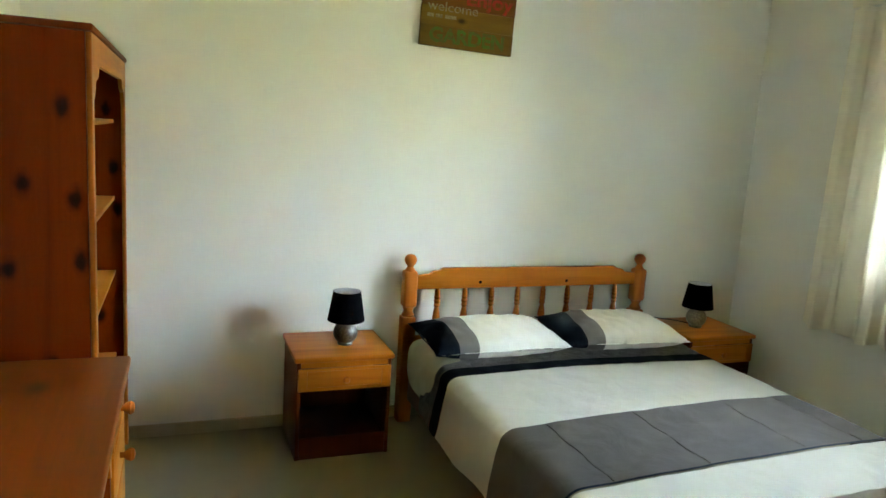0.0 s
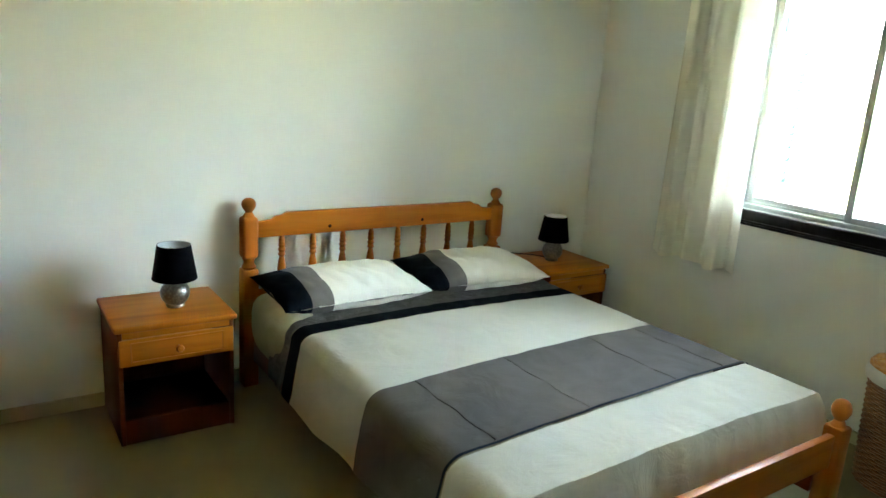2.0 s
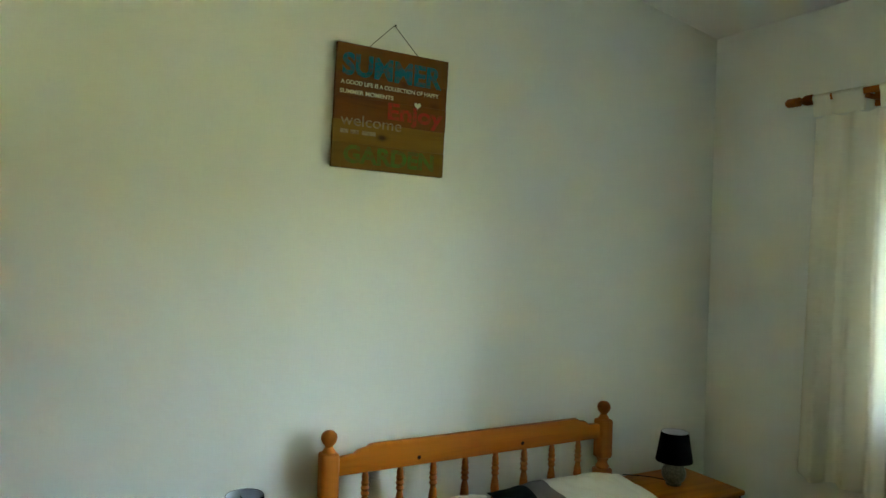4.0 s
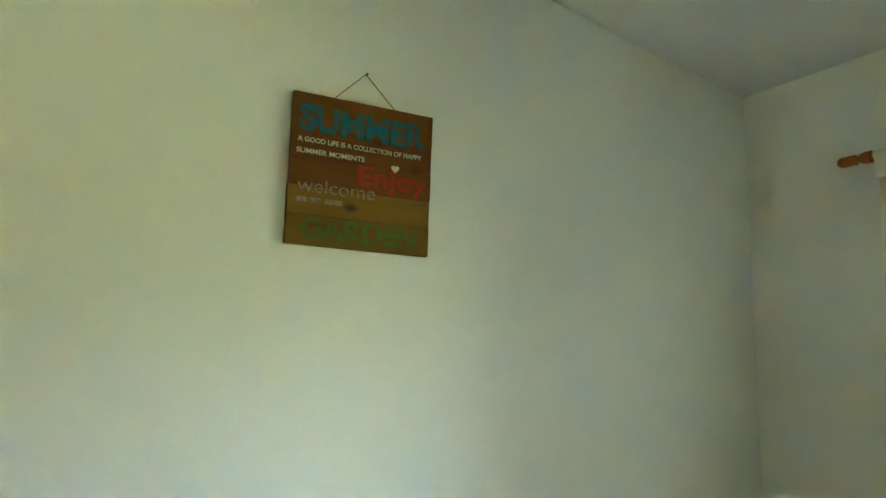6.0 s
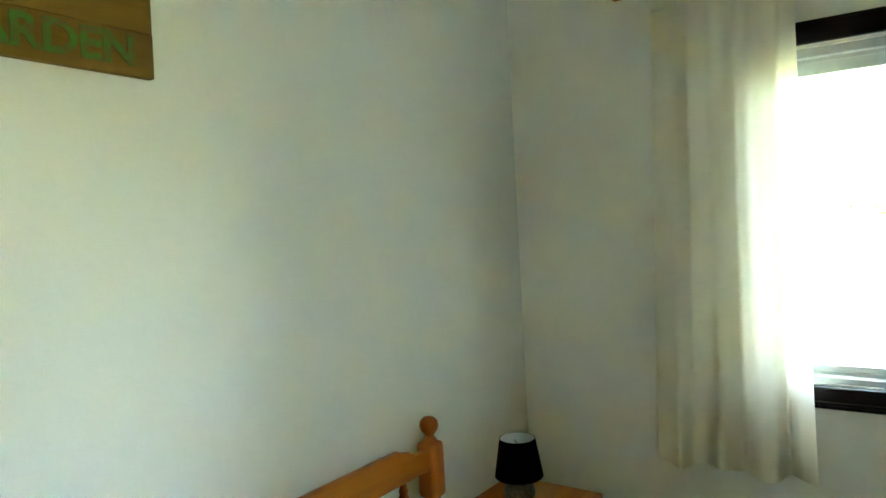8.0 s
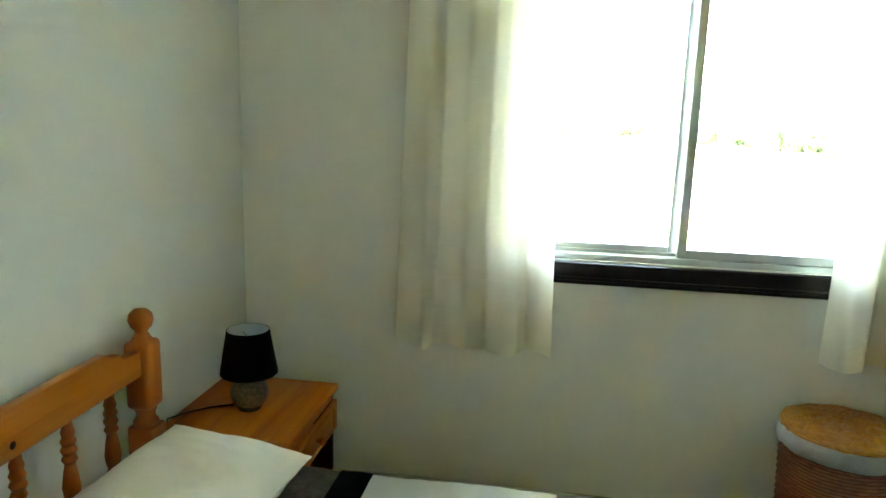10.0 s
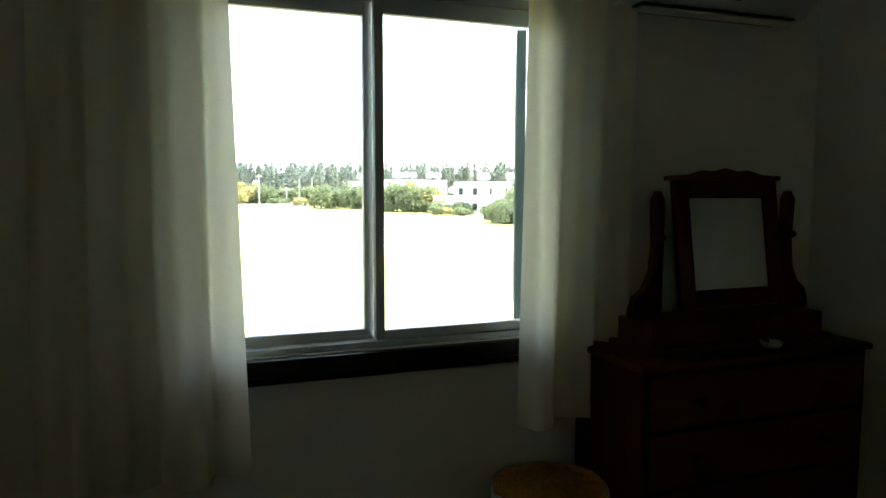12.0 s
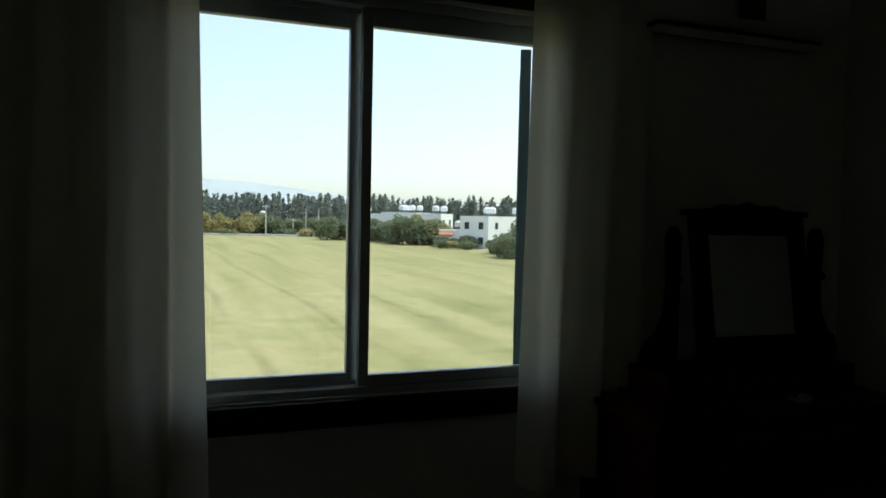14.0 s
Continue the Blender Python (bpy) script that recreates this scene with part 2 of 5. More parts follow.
# mesh helpers ---------------------------------------------------------------
def box(bm, x0, x1, y0, y1, z0, z1, bevel=0.0, seg=2):
    r = bmesh.ops.create_cube(bm, size=1.0)
    bmesh.ops.transform(bm, verts=r["verts"], matrix=Matrix.Translation(((x0 + x1) / 2, (y0 + y1) / 2, (z0 + z1) / 2)) @ Matrix.Diagonal((x1 - x0, y1 - y0, z1 - z0, 1)))
    if bevel:
        edges = list({e for v in r["verts"] for e in v.link_edges})
        bmesh.ops.bevel(bm, geom=edges, offset=bevel, segments=seg, profile=0.5, affect="EDGES")
    return bm


def boxes(*args, bevel=0.0, seg=2):
    bm = bmesh.new()
    for a in args:
        box(bm, *a, bevel=bevel, seg=seg)
    return bm


def lathe(profile, seg=24, m=Matrix.Identity(4), bm=None):
    """Turns a profile of (radius, height) about the z axis."""
    bm = bm or bmesh.new()
    rings = []
    for r, z in profile:
        rings.append([bm.verts.new(m @ Vector((r * math.cos(2 * math.pi * i / seg), r * math.sin(2 * math.pi * i / seg), z))) for i in range(seg)])
    for a, b in zip(rings, rings[1:]):
        for i in range(seg):
            bm.faces.new((a[i], a[(i + 1) % seg], b[(i + 1) % seg], b[i]))
    if profile[0][0] > 1e-4:
        bm.faces.new(list(reversed(rings[0])))
    if profile[-1][0] > 1e-4:
        bm.faces.new(rings[-1])
    bmesh.ops.recalc_face_normals(bm, faces=bm.faces)
    return bm


def extrude_outline(points, depth, m=Matrix.Identity(4), bm=None, bevel=0.0):
    """A flat outline in x and z, given thickness along y."""
    bm = bm or bmesh.new()
    a = [bm.verts.new(m @ Vector((x, 0, z))) for x, z in points]
    b = [bm.verts.new(m @ Vector((x, depth, z))) for x, z in points]
    bm.faces.new(a)
    bm.faces.new(list(reversed(b)))
    k = len(points)
    for i in range(k):
        bm.faces.new((a[i], b[i], b[(i + 1) % k], a[(i + 1) % k]))
    bmesh.ops.recalc_face_normals(bm, faces=bm.faces)
    if bevel:
        bmesh.ops.bevel(bm, geom=[e for e in bm.edges if e.calc_face_angle(0) > 0.9], offset=bevel, segments=2, profile=0.5, affect="EDGES")
    return bm


def tube(points, r, seg=6, bm=None):
    bm = bm or bmesh.new()
    pts = [Vector(p) for p in points]
    rings = []
    for i, p in enumerate(pts):
        d = (pts[min(i + 1, len(pts) - 1)] - pts[max(i - 1, 0)]).normalized()
        side = d.orthogonal().normalized() if i == 0 else (side - d * side.dot(d)).normalized()
        up = d.cross(side)
        rings.append([bm.verts.new(p + r * (side * math.cos(2 * math.pi * k / seg) + up * math.sin(2 * math.pi * k / seg))) for k in range(seg)])
    for a, b in zip(rings, rings[1:]):
        for k in range(seg):
            bm.faces.new((a[k], a[(k + 1) % seg], b[(k + 1) % seg], b[k]))
    bm.faces.new(list(reversed(rings[0])))
    bm.faces.new(rings[-1])
    return bm


def sheet(fn, nu, nv, bm=None, thick=0.0):
    """A grid of points fn(u, v); with thick it becomes a closed slab along its normals."""
    bm = bm or bmesh.new()
    g = [[bm.verts.new(fn(i / nu, j / nv)) for j in range(nv + 1)] for i in range(nu + 1)]
    fs = [bm.faces.new((g[i][j], g[i + 1][j], g[i + 1][j + 1], g[i][j + 1])) for i in range(nu) for j in range(nv)]
    if thick:
        bmesh.ops.solidify(bm, geom=fs, thickness=thick)
    return bm


def mesh_of(name, bm, mat, smooth=True):
    me = bpy.data.meshes.new(name)
    bm.normal_update()
    bm.to_mesh(me)
    bm.free()
    me.materials.append(mat)
    if smooth:
        me.polygons.foreach_set("use_smooth", [True] * len(me.polygons))
        me.set_sharp_from_angle(angle=radians(38))
    return me


def part(name, bm, mat, parent=None, label="", m=None, smooth=True):
    ob = new(name, mesh_of(name, bm, mat, smooth))
    if parent:
        ob.parent = parent
    if m is not None:
        ob.matrix_basis = m
    if label:
        ob["label"] = label
    return ob


def share(name, mesh, parent, m):
    ob = new(name, mesh)
    ob.parent = parent
    ob.matrix_basis = m
    return ob


def thing(name, label, category, m=None, group=""):
    ob = new(name)
    ob.empty_display_size = 0.1
    if m is not None:
        ob.matrix_basis = m
    return tagged(ob, label, category, group)


def setting(name, bm, mat, label, category, smooth=False):
    return tagged(part(name, bm, mat, smooth=smooth), label, category, kind="structure")


# the room --------------------------------------------------------------------
WEST, SOUTH = -3.95, -3.40
EAVES, RISE = 2.83, 0.19          # the ceiling climbs away from the window wall
WY0, WY1, WZ0, WZ1 = -2.19, -1.02, 0.95, 2.09   # window opening
DX0, DX1 = -3.72, -2.86           # doorway in the south wall


def ceiling_z(x):
    return EAVES - RISE * x


setting("floor", boxes((WEST - 0.2, 0.16, SOUTH - 2.2, 0.2, -0.15, 0.0)), FLOOR, "polished beige terrazzo floor with dark specks", "floor")
setting("wall_north", boxes((WEST - 0.2, 0.16, 0.0, 0.2, 0.0, 3.9)), WALL, "white painted wall behind the bed", "wall")
setting("wall_east", boxes((0, 0.16, SOUTH - 0.2, WY0, 0, 3.9), (0, 0.16, WY1, 0, 0, 3.9), (0, 0.16, WY0, WY1, 0, WZ0), (0, 0.16, WY0, WY1, WZ1, 3.9)), WALL, "white painted wall with the window", "wall")
setting("wall_west", boxes((WEST - 0.2, WEST, SOUTH - 2.2, 0.0, 0, 3.9)), WALL, "white painted side wall", "wall")
setting("wall_south", boxes((WEST, DX0, SOUTH - 0.2, SOUTH, 0, 3.9), (DX1, 0.0, SOUTH - 0.2, SOUTH, 0, 3.9), (DX0, DX1, SOUTH - 0.2, SOUTH, 2.06, 3.9)), WALL, "white painted wall with a doorway", "wall")
setting("hall_wall", boxes((WEST, -2.2, SOUTH - 2.2, SOUTH - 2.0, 0, 3.9), (-2.2, -2.0, SOUTH - 2.2, SOUTH - 0.2, 0, 3.9)), WALL, "white painted hallway wall", "wall")


def ceiling():
    bm = bmesh.new()
    x0, x1, y0, y1 = WEST - 0.2, 0.0, SOUTH - 2.2, 0.0
    v = [bm.verts.new((x, y, ceiling_z(x) + d)) for d in (0, 0.12) for x, y in ((x0, y0), (x1, y0), (x1, y1), (x0, y1))]
    for f in ((3, 2, 1, 0), (4, 5, 6, 7), (0, 1, 5, 4), (1, 2, 6, 5), (2, 3, 7, 6), (3, 0, 4, 7)):
        bm.faces.new([v[i] for i in f])
    return bm


setting("ceiling", ceiling(), CEIL, "white sloping plaster ceiling", "ceiling")


def skirting(name, x0, x1, y0, y1):
    setting(name, boxes((x0, x1, y0, y1, 0.0, 0.062), bevel=0.004), SKIRT, "beige stone skirting along the wall", "baseboard")


skirting("baseboard", WEST + 0.003, -0.003, -0.014, -0.001)
skirting("baseboard", -0.014, -0.001, SOUTH + 0.003, -0.016)
skirting("baseboard", WEST + 0.001, WEST + 0.014, SOUTH + 0.003, -0.016)
skirting("baseboard", DX1 + 0.003, -0.016, SOUTH + 0.001, SOUTH + 0.014)

# window: dark boards on the wall, aluminium frame, two sliding sashes
window = tagged(new("window_1"), "white aluminium sliding window with dark wooden boards", "window", kind="structure")
part("sill_board", boxes((-0.035, -0.002, -2.28, -0.87, 0.872, 0.948), bevel=0.006), DARKWOOD, window, "dark stained sill board")
part("sill_nosing", boxes((-0.048, -0.036, -2.28, -0.87, 0.888, 0.900), bevel=0.004), DARKWOOD, window)
part("lintel_board", boxes((-0.03, -0.002, -2.28, -0.87, 2.10, 2.175), bevel=0.006), DARKWOOD, window, "dark stained lintel board")
fx0, fx1 = 0.012, 0.105
part("window_frame", boxes((fx0, fx1, WY0, WY1, WZ0, WZ0 + 0.022), (fx0, fx1, WY0, WY1, WZ1 - 0.03, WZ1), (fx0, fx1, WY0, WY0 + 0.03, WZ0 + 0.022, WZ1 - 0.03), (fx0, fx1, WY1 - 0.03, WY1, WZ0 + 0.022, WZ1 - 0.03), bevel=0.003), ALU, window)
part("track", boxes((0.054, 0.060, WY0 + 0.031, WY1 - 0.031, WZ0 + 0.022, WZ0 + 0.034), (0.054, 0.060, WY0 + 0.031, WY1 - 0.031, WZ1 - 0.044, WZ1 - 0.030)), ALU, window)
part("outer_sill", boxes((0.108, 0.20, WY0 + 0.002, WY1 - 0.002, WZ0 - 0.03, WZ0 + 0.006), bevel=0.004), ALU, window)


def sash(x, y0, y1, left):
    s = new("sash")
    s.parent = window
    z0, z1 = WZ0 + 0.024, WZ1 - 0.032
    gz0, gz1 = 1.004, 2.006
    st = 0.03
    part("sash_rail", boxes((x - 0.016, x + 0.016, y0 + st, y1 - st, z0, gz0), bevel=0.003), ALU, s)
    part("sash_rail", boxes((x - 0.016, x + 0.016, y0 + st, y1 - st, gz1, z1), bevel=0.003), ALU, s)
    part("sash_stile", boxes((x - 0.016, x + 0.016, y0, y0 + st, z0, z1), bevel=0.003), ALU, s)
    part("sash_stile", boxes((x - 0.016, x + 0.016, y1 - st, y1, z0, z1), bevel=0.003), ALU, s)
    g = part("pane", boxes((x - 0.003, x + 0.003, y0 + st, y1 - st, gz0, gz1)), GLASS, s)
    g.visible_shadow = False


sash(0.079, -1.576, WY1 - 0.032, True)
sash(0.034, WY0 + 0.032, -1.571, False)


def shutter(name, y, angle, sgn):
    """A louvred leaf, hinged at the outer edge of the opening."""
    sh = thing(name, "pale painted louvred window shutter, folded open outside", "shutter", pose(0.185, y, 0, 0, 0, angle), "window shutters")
    w, z0, z1 = 0.54, 0.96, 2.035
    for a in ((0, 0.055), (w - 0.055, w)):
        part("stile", boxes((a[0], a[1], -0.018, 0.018, z0, z1), bevel=0.003), SHUTTER, sh)
    for a in ((z0, z0 + 0.07), (z1 - 0.07, z1), (1.48, 1.54)):
        part("rail", boxes((0.056, w - 0.056, -0.016, 0.016, *a), bevel=0.003), SHUTTER, sh)
    slat = mesh_of("slat", boxes((0.054, w - 0.054, -0.004, 0.004, -0.022, 0.022)), SHUTTER, False)
    for lo, hi in ((1.04, 1.48), (1.545, 1.995)):
        k = int((hi - lo) / 0.036)
        for i in range(k):
            share("slat", slat, sh, pose(0, 0, lo + (i + 0.5) * (hi - lo) / k, 35))
    for z in (1.18, 1.86):
        part("hinge", boxes((-0.014, 0.05, -0.026 * sgn - 0.006, -0.026 * sgn + 0.006, z - 0.035, z + 0.035), bevel=0.002), SHUTTER, sh)


shutter("window_shutter", WY1 + 0.004, 16, 1)
shutter("window_shutter", -2.168, -26, 1)

# curtain rod ------------------------------------------------------------------
ROD_X, ROD_Z = -0.09, 2.384


def curtain_rod():
    rod = thing("curtain_rod", "varnished pine curtain rod with turned finials", "curtain rod")
    along = Matrix.Translation((ROD_X, -0.64, ROD_Z)) @ Matrix.Rotation(radians(90), 4, "X")
    part("pole", lathe([(0.0145, 0), (0.0145, 1.92)], 20, along), PINE_Y, rod)
    prof = [(0.0, 0.135), (0.013, 0.133), (0.021, 0.122), (0.021, 0.078), (0.017, 0.074), (0.021, 0.070), (0.021, 0.064), (0.012, 0.058), (0.012, 0.052), (0.020, 0.040), (0.024, 0.026), (0.024, 0.0), (0.0, 0.0)]
    for y, flip in ((-0.638, -90), (-2.562, 90)):
        part("finial", lathe(prof, 20, Matrix.Translation((ROD_X, y, ROD_Z)) @ Matrix.Rotation(radians(flip), 4, "X")), TURNED, rod)
    for y in (-0.90, -2.50):
        part("bracket", boxes((ROD_X - 0.012, -0.002, y - 0.011, y + 0.011, ROD_Z - 0.034, ROD_Z - 0.016), (-0.016, -0.002, y - 0.018, y + 0.018, ROD_Z - 0.06, ROD_Z + 0.03), bevel=0.003), PINE_Y, rod)


curtain_rod()


def curtain(y0t, y1t, y0b, y1b, zb, tabs, seed, waves):
    """A hanging voile with soft folds and loops over the rod."""
    rnd = random.Random(seed)
    cu = thing("curtain", "cream voile tab-top curtain hanging in loose folds", "curtain", group="window curtains")
    ph = [rnd.uniform(0, 6.28) for _ in range(6)]
    zt = 2.305

    def at(u, v):
        y = (y0t + (y1t - y0t) * u) * (1 - v) + (y0b + (y1b - y0b) * u) * v
        a = 2 * math.pi * waves
        amp = 0.014 + 0.020 * v
        x = ROD_X + amp * math.sin(a * u + ph[0] + 0.5 * math.sin(2.2 * v + ph[1])) + 0.005 * math.sin(a * 2.3 * u + ph[2] + 0.8 * v) * (0.4 + v) + 0.012 * math.sin(3.1 * u * v + ph[3])
        y += 0.010 * math.sin(a * u * 1.0 + ph[4] + 1.2 * v) * (0.3 + v)
        z = zt + (zb - zt) * v + 0.010 * v * math.sin(a * u * 0.6 + ph[5]) - 0.012 * (1 - v) ** 6 * (0.5 + 0.5 * math.sin(2 * math.pi * u * 4.5))
        return Vector((x, y, z))
    part("drape", sheet(at, 110, 50), VOILE, cu)
    part("hem", sheet(lambda u, v: at(u, 1 - 0.03 * v) + Vector((-0.003, 0, 0)), 110, 2), VOILE, cu)
    for ya, yb in tabs:
        def loop(u, v, ya=ya, yb=yb):
            t = -0.5 * math.pi + 2 * math.pi * v
            x = ROD_X + 0.020 * math.cos(t + math.pi)
            z = ROD_Z + 0.020 * math.sin(t + math.pi)
            if z < ROD_Z - 0.002:
                z = ROD_Z - (ROD_Z - z) * 4.2
                x = ROD_X + (x - ROD_X) * 0.55
            return Vector((x, ya + (yb - ya) * u, z))
        part("tab", sheet(loop, 3, 24), VOILE, cu)


curtain(-0.645, -1.125, -0.61, -1.15, 0.625, ((-0.65, -0.735), (-0.745, -0.885), (-0.955, -1.03), (-1.05, -1.125)), 4, 3.4)
curtain(-2.05, -2.46, -2.05, -2.44, 0.665, ((-2.06, -2.13), (-2.17, -2.24), (-2.29, -2.36), (-2.39, -2.46)), 9, 2.4)


# bed ----------------------------------------------------------------------------
PL, PR = -2.204, -0.785


def bed():
    b = thing("bed", "varnished pine double bed with spindle headboard and low footboard", "bed")
    for x in (PL, PR):
        bm = boxes((x - 0.037, x + 0.037, -0.097, -0.023, 0.0, 0.578), bevel=0.008)
        lathe([(0.030, 0.575), (0.034, 0.588), (0.026, 0.600), (0.024, 0.612), (0.030, 0.624), (0.030, 0.63)], 20, Matrix.Translation((x, -0.06, 0)), bm)
        box(bm, x - 0.037, x + 0.037, -0.097, -0.023, 0.628, 0.822, bevel=0.016, seg=3)
        lathe([(0.030, 0.818), (0.020, 0.836), (0.016, 0.842), (0.018, 0.848), (0.028, 0.860), (0.033, 0.876), (0.030, 0.893), (0.018, 0.905), (0.0, 0.909)], 20, Matrix.Translation((x, -0.06, 0)), bm)
        part("headboard_post", bm, PINE_Z, b)
    xa, xb = PL + 0.034, PR - 0.034
    top = [(xa, 0.722), (xb, 0.730), (xb, 0.800), (xb - 0.07, 0.805), (xb - 0.09, 0.822), (xb - 0.125, 0.828), (xb - 0.145, 0.840), (xa + 0.145, 0.836), (xa + 0.125, 0.824), (xa + 0.09, 0.818), (xa + 0.07, 0.803), (xa, 0.797)]
    part("headboard_rail", extrude_outline(top, 0.03, Matrix.Translation((0, -0.078, 0)), bevel=0.006), PINE, b)
    for kx, kz in ((-1.809, 0.757), (-1.279, 0.758)):
        part("knot", lathe([(0.0, 0.0), (0.009, 0.0), (0.007, 0.0012), (0.0, 0.0016)], 12, Matrix.Translation((kx, -0.0784, kz)) @ Matrix.Rotation(radians(90), 4, "X")), KNOT, b, "small dark knot in the rail")
    part("headboard_lower_rail", boxes((xa, xb, -0.075, -0.047, 0.40, 0.47), bevel=0.005), PINE, b)
    spin = [(0.009, 0.468), (0.013, 0.475), (0.013, 0.50), (0.018, 0.515), (0.013, 0.53), (0.018, 0.545), (0.0205, 0.565), (0.016, 0.60), (0.0115, 0.622), (0.018, 0.634), (0.013, 0.645), (0.0185, 0.657), (0.0135, 0.668), (0.0175, 0.679), (0.013, 0.690), (0.0155, 0.702), (0.012, 0.714), (0.010, 0.735)]
    mesh = mesh_of("spindle", lathe(spin, 16), TURNED)
    for i in range(8):
        share("spindle", mesh, b, pose(PL + (PR - PL) * (i + 1) / 9, -0.063, 0))
    for x in (PL + 0.022, PR - 0.022):
        part("side_rail", boxes((x - 0.014, x + 0.014, -2.043, -0.10, 0.13, 0.27), bevel=0.005), REDWOOD_Y, b)
    for x in (PL, PR):
        bm = boxes((x - 0.036, x + 0.036, -2.116, -2.044, 0.0, 0.405), bevel=0.012)
        lathe([(0.030, 0.400), (0.020, 0.418), (0.016, 0.425), (0.024, 0.435), (0.033, 0.455), (0.033, 0.471), (0.026, 0.491), (0.012, 0.501), (0.0, 0.503)], 20, Matrix.Translation((x, -2.08, 0)), bm)
        part("footboard_post", bm, PINE_Z, b)
    part("footboard_rail", boxes((xa, xb, -2.095, -2.065, 0.255, 0.378), bevel=0.006), PINE, b)
    part("slat_base", boxes((PL + 0.02, PR - 0.02, -1.98, -0.10, 0.17, 0.20), bevel=0.003), REDWOOD_Y, b)


bed()


def mattress():
    bm = boxes((-2.175, -0.805, -1.935, -0.105, 0.202, 0.430), bevel=0.055, seg=5)
    mt = thing("mattress", "thick mattress in a cream fitted sheet", "mattress")
    part("body", bm, SHEET, mt)
    for z in (0.235, 0.400):
        ring = [(-2.178, -0.14, z), (-2.178, -1.90, z), (-2.14, -1.938, z), (-0.84, -1.938, z), (-0.802, -1.90, z), (-0.802, -0.14, z), (-0.84, -0.102, z), (-2.14, -0.102, z), (-2.178, -0.14, z)]
        part("piping", tube(ring, 0.004, 6), SHEET, mt)


mattress()


def bedding():
    """The cover: strips of cloth across the bed that drape over both sides."""
    cover = thing("duvet_cover", "white duvet cover with grey and black bands, smoothed over the bed", "bedding")
    top, hemz = 0.462, 0.185
    xl, xr = -2.135, -0.745

    def cross(s):
        # s in 0..1: side drop, rounded shoulder, flat top, shoulder, drop
        if s < 0.2:
            k = s / 0.2
            return xl - 0.106 + 0.036 * k, hemz + (top - 0.055 - hemz) * k
        if s < 0.26:
            a = (s - 0.2) / 0.06 * math.pi / 2
            return xl - 0.07 * math.cos(a), top - 0.055 + 0.055 * math.sin(a)
        if s < 0.74:
            k = (s - 0.26) / 0.48
            return xl + (xr - xl) * k, top + 0.012 * math.sin(math.pi * k)
        if s < 0.8:
            a = (s - 0.74) / 0.06 * math.pi / 2
            return xr + 0.05 * math.sin(a), top - 0.055 * (1 - math.cos(a))
        k = (s - 0.8) / 0.2
        return xr + 0.05 + 0.035 * k, top - 0.055 + (hemz - top + 0.055) * k

    def skewed(y, x, skew):
        return y + skew * (max(xl, min(xr, x)) - (xl + xr) / 2)

    def strip(name, ya, yb, mat, lift=0.0, label="", lump=0.004, foot=False, nv=None, ka=0.0, kb=0.0):
        def at(u, v):
            x, z = cross(u)
            y = skewed(ya, x, ka) * (1 - v) + skewed(yb, x, kb) * v
            side = max(0.0, (0.26 - u) / 0.26, (u - 0.74) / 0.26)
            n1 = noise.noise(Vector((x * 4.0, y * 4.0, z * 4.0)))
            n2 = noise.noise(Vector((x * 15.0, y * 15.0, z * 15.0 + 7)))
            sgn = -1 if u < 0.5 else 1
            out = lift + 0.010 * n1 * (0.5 + side) + lump * n2
            fold = 0.008 * side * math.sin(y * 13 + 1.3 * math.sin(y * 5))
            if u < 0.26 or u > 0.74:
                x += sgn * (out * (0.4 + side) + fold)
                z += out * (1 - side)
            else:
                z += out
            if foot:
                k = max(0.0, (v - 0.78) / 0.22)
                if z > 0.26:
                    z -= (z - 0.26) * (1 - math.cos(k * math.pi / 2)) ** 1.3
                y += 0.008 * k ** 3 + 0.004 * k * math.sin(x * 23 + 2.5 * math.sin(x * 7)) + 0.002 * k * math.sin(x * 71)
            return Vector((x, y, z))
        return part(name, sheet(at, 150, nv or max(4, int(abs(yb - ya) / 0.018)), thick=-0.006), mat, cover, label)

    strip("grey_band", -0.42, -0.602, CRUMPLED, 0.006, "crumpled grey satin band", 0.012)
    strip("black_band", -0.602, -0.692, BLACK, 0.008, "black satin band", 0.004)
    strip("white_panel", -0.692, -1.222, WHITE, 0.006, "white cotton panel", 0.003, kb=0.046)
    strip("grey_panel", -1.222, -1.694, GREY, 0.008, "wide grey satin panel", 0.003, ka=0.046, kb=0.046)
    strip("navy_piping", -1.690, -1.702, NAVY, 0.012, "thin navy piping", 0.002, nv=3, ka=0.046, kb=0.046)
    strip("white_panel", -1.702, -2.025, WHITE, 0.006, "white cotton panel, tucked at the foot", 0.003, foot=True, ka=0.046)
    for x in (-2.02, -1.62, -1.16, -0.86):
        pts = []
        for i in range(16):
            y = -1.228 - 0.45 * i / 15 + 0.046 * (x + 1.44)
            z = top + 0.012 * math.sin(math.pi * (x - xl) / (xr - xl)) + 0.010 + 0.005 * noise.noise(Vector((x * 4, y * 4, top * 4)))
            pts.append((x + 0.004 * math.sin(i), y, z - 0.0015))
        part("seam", tube(pts, 0.0025, 5), GREY, cover)


bedding()


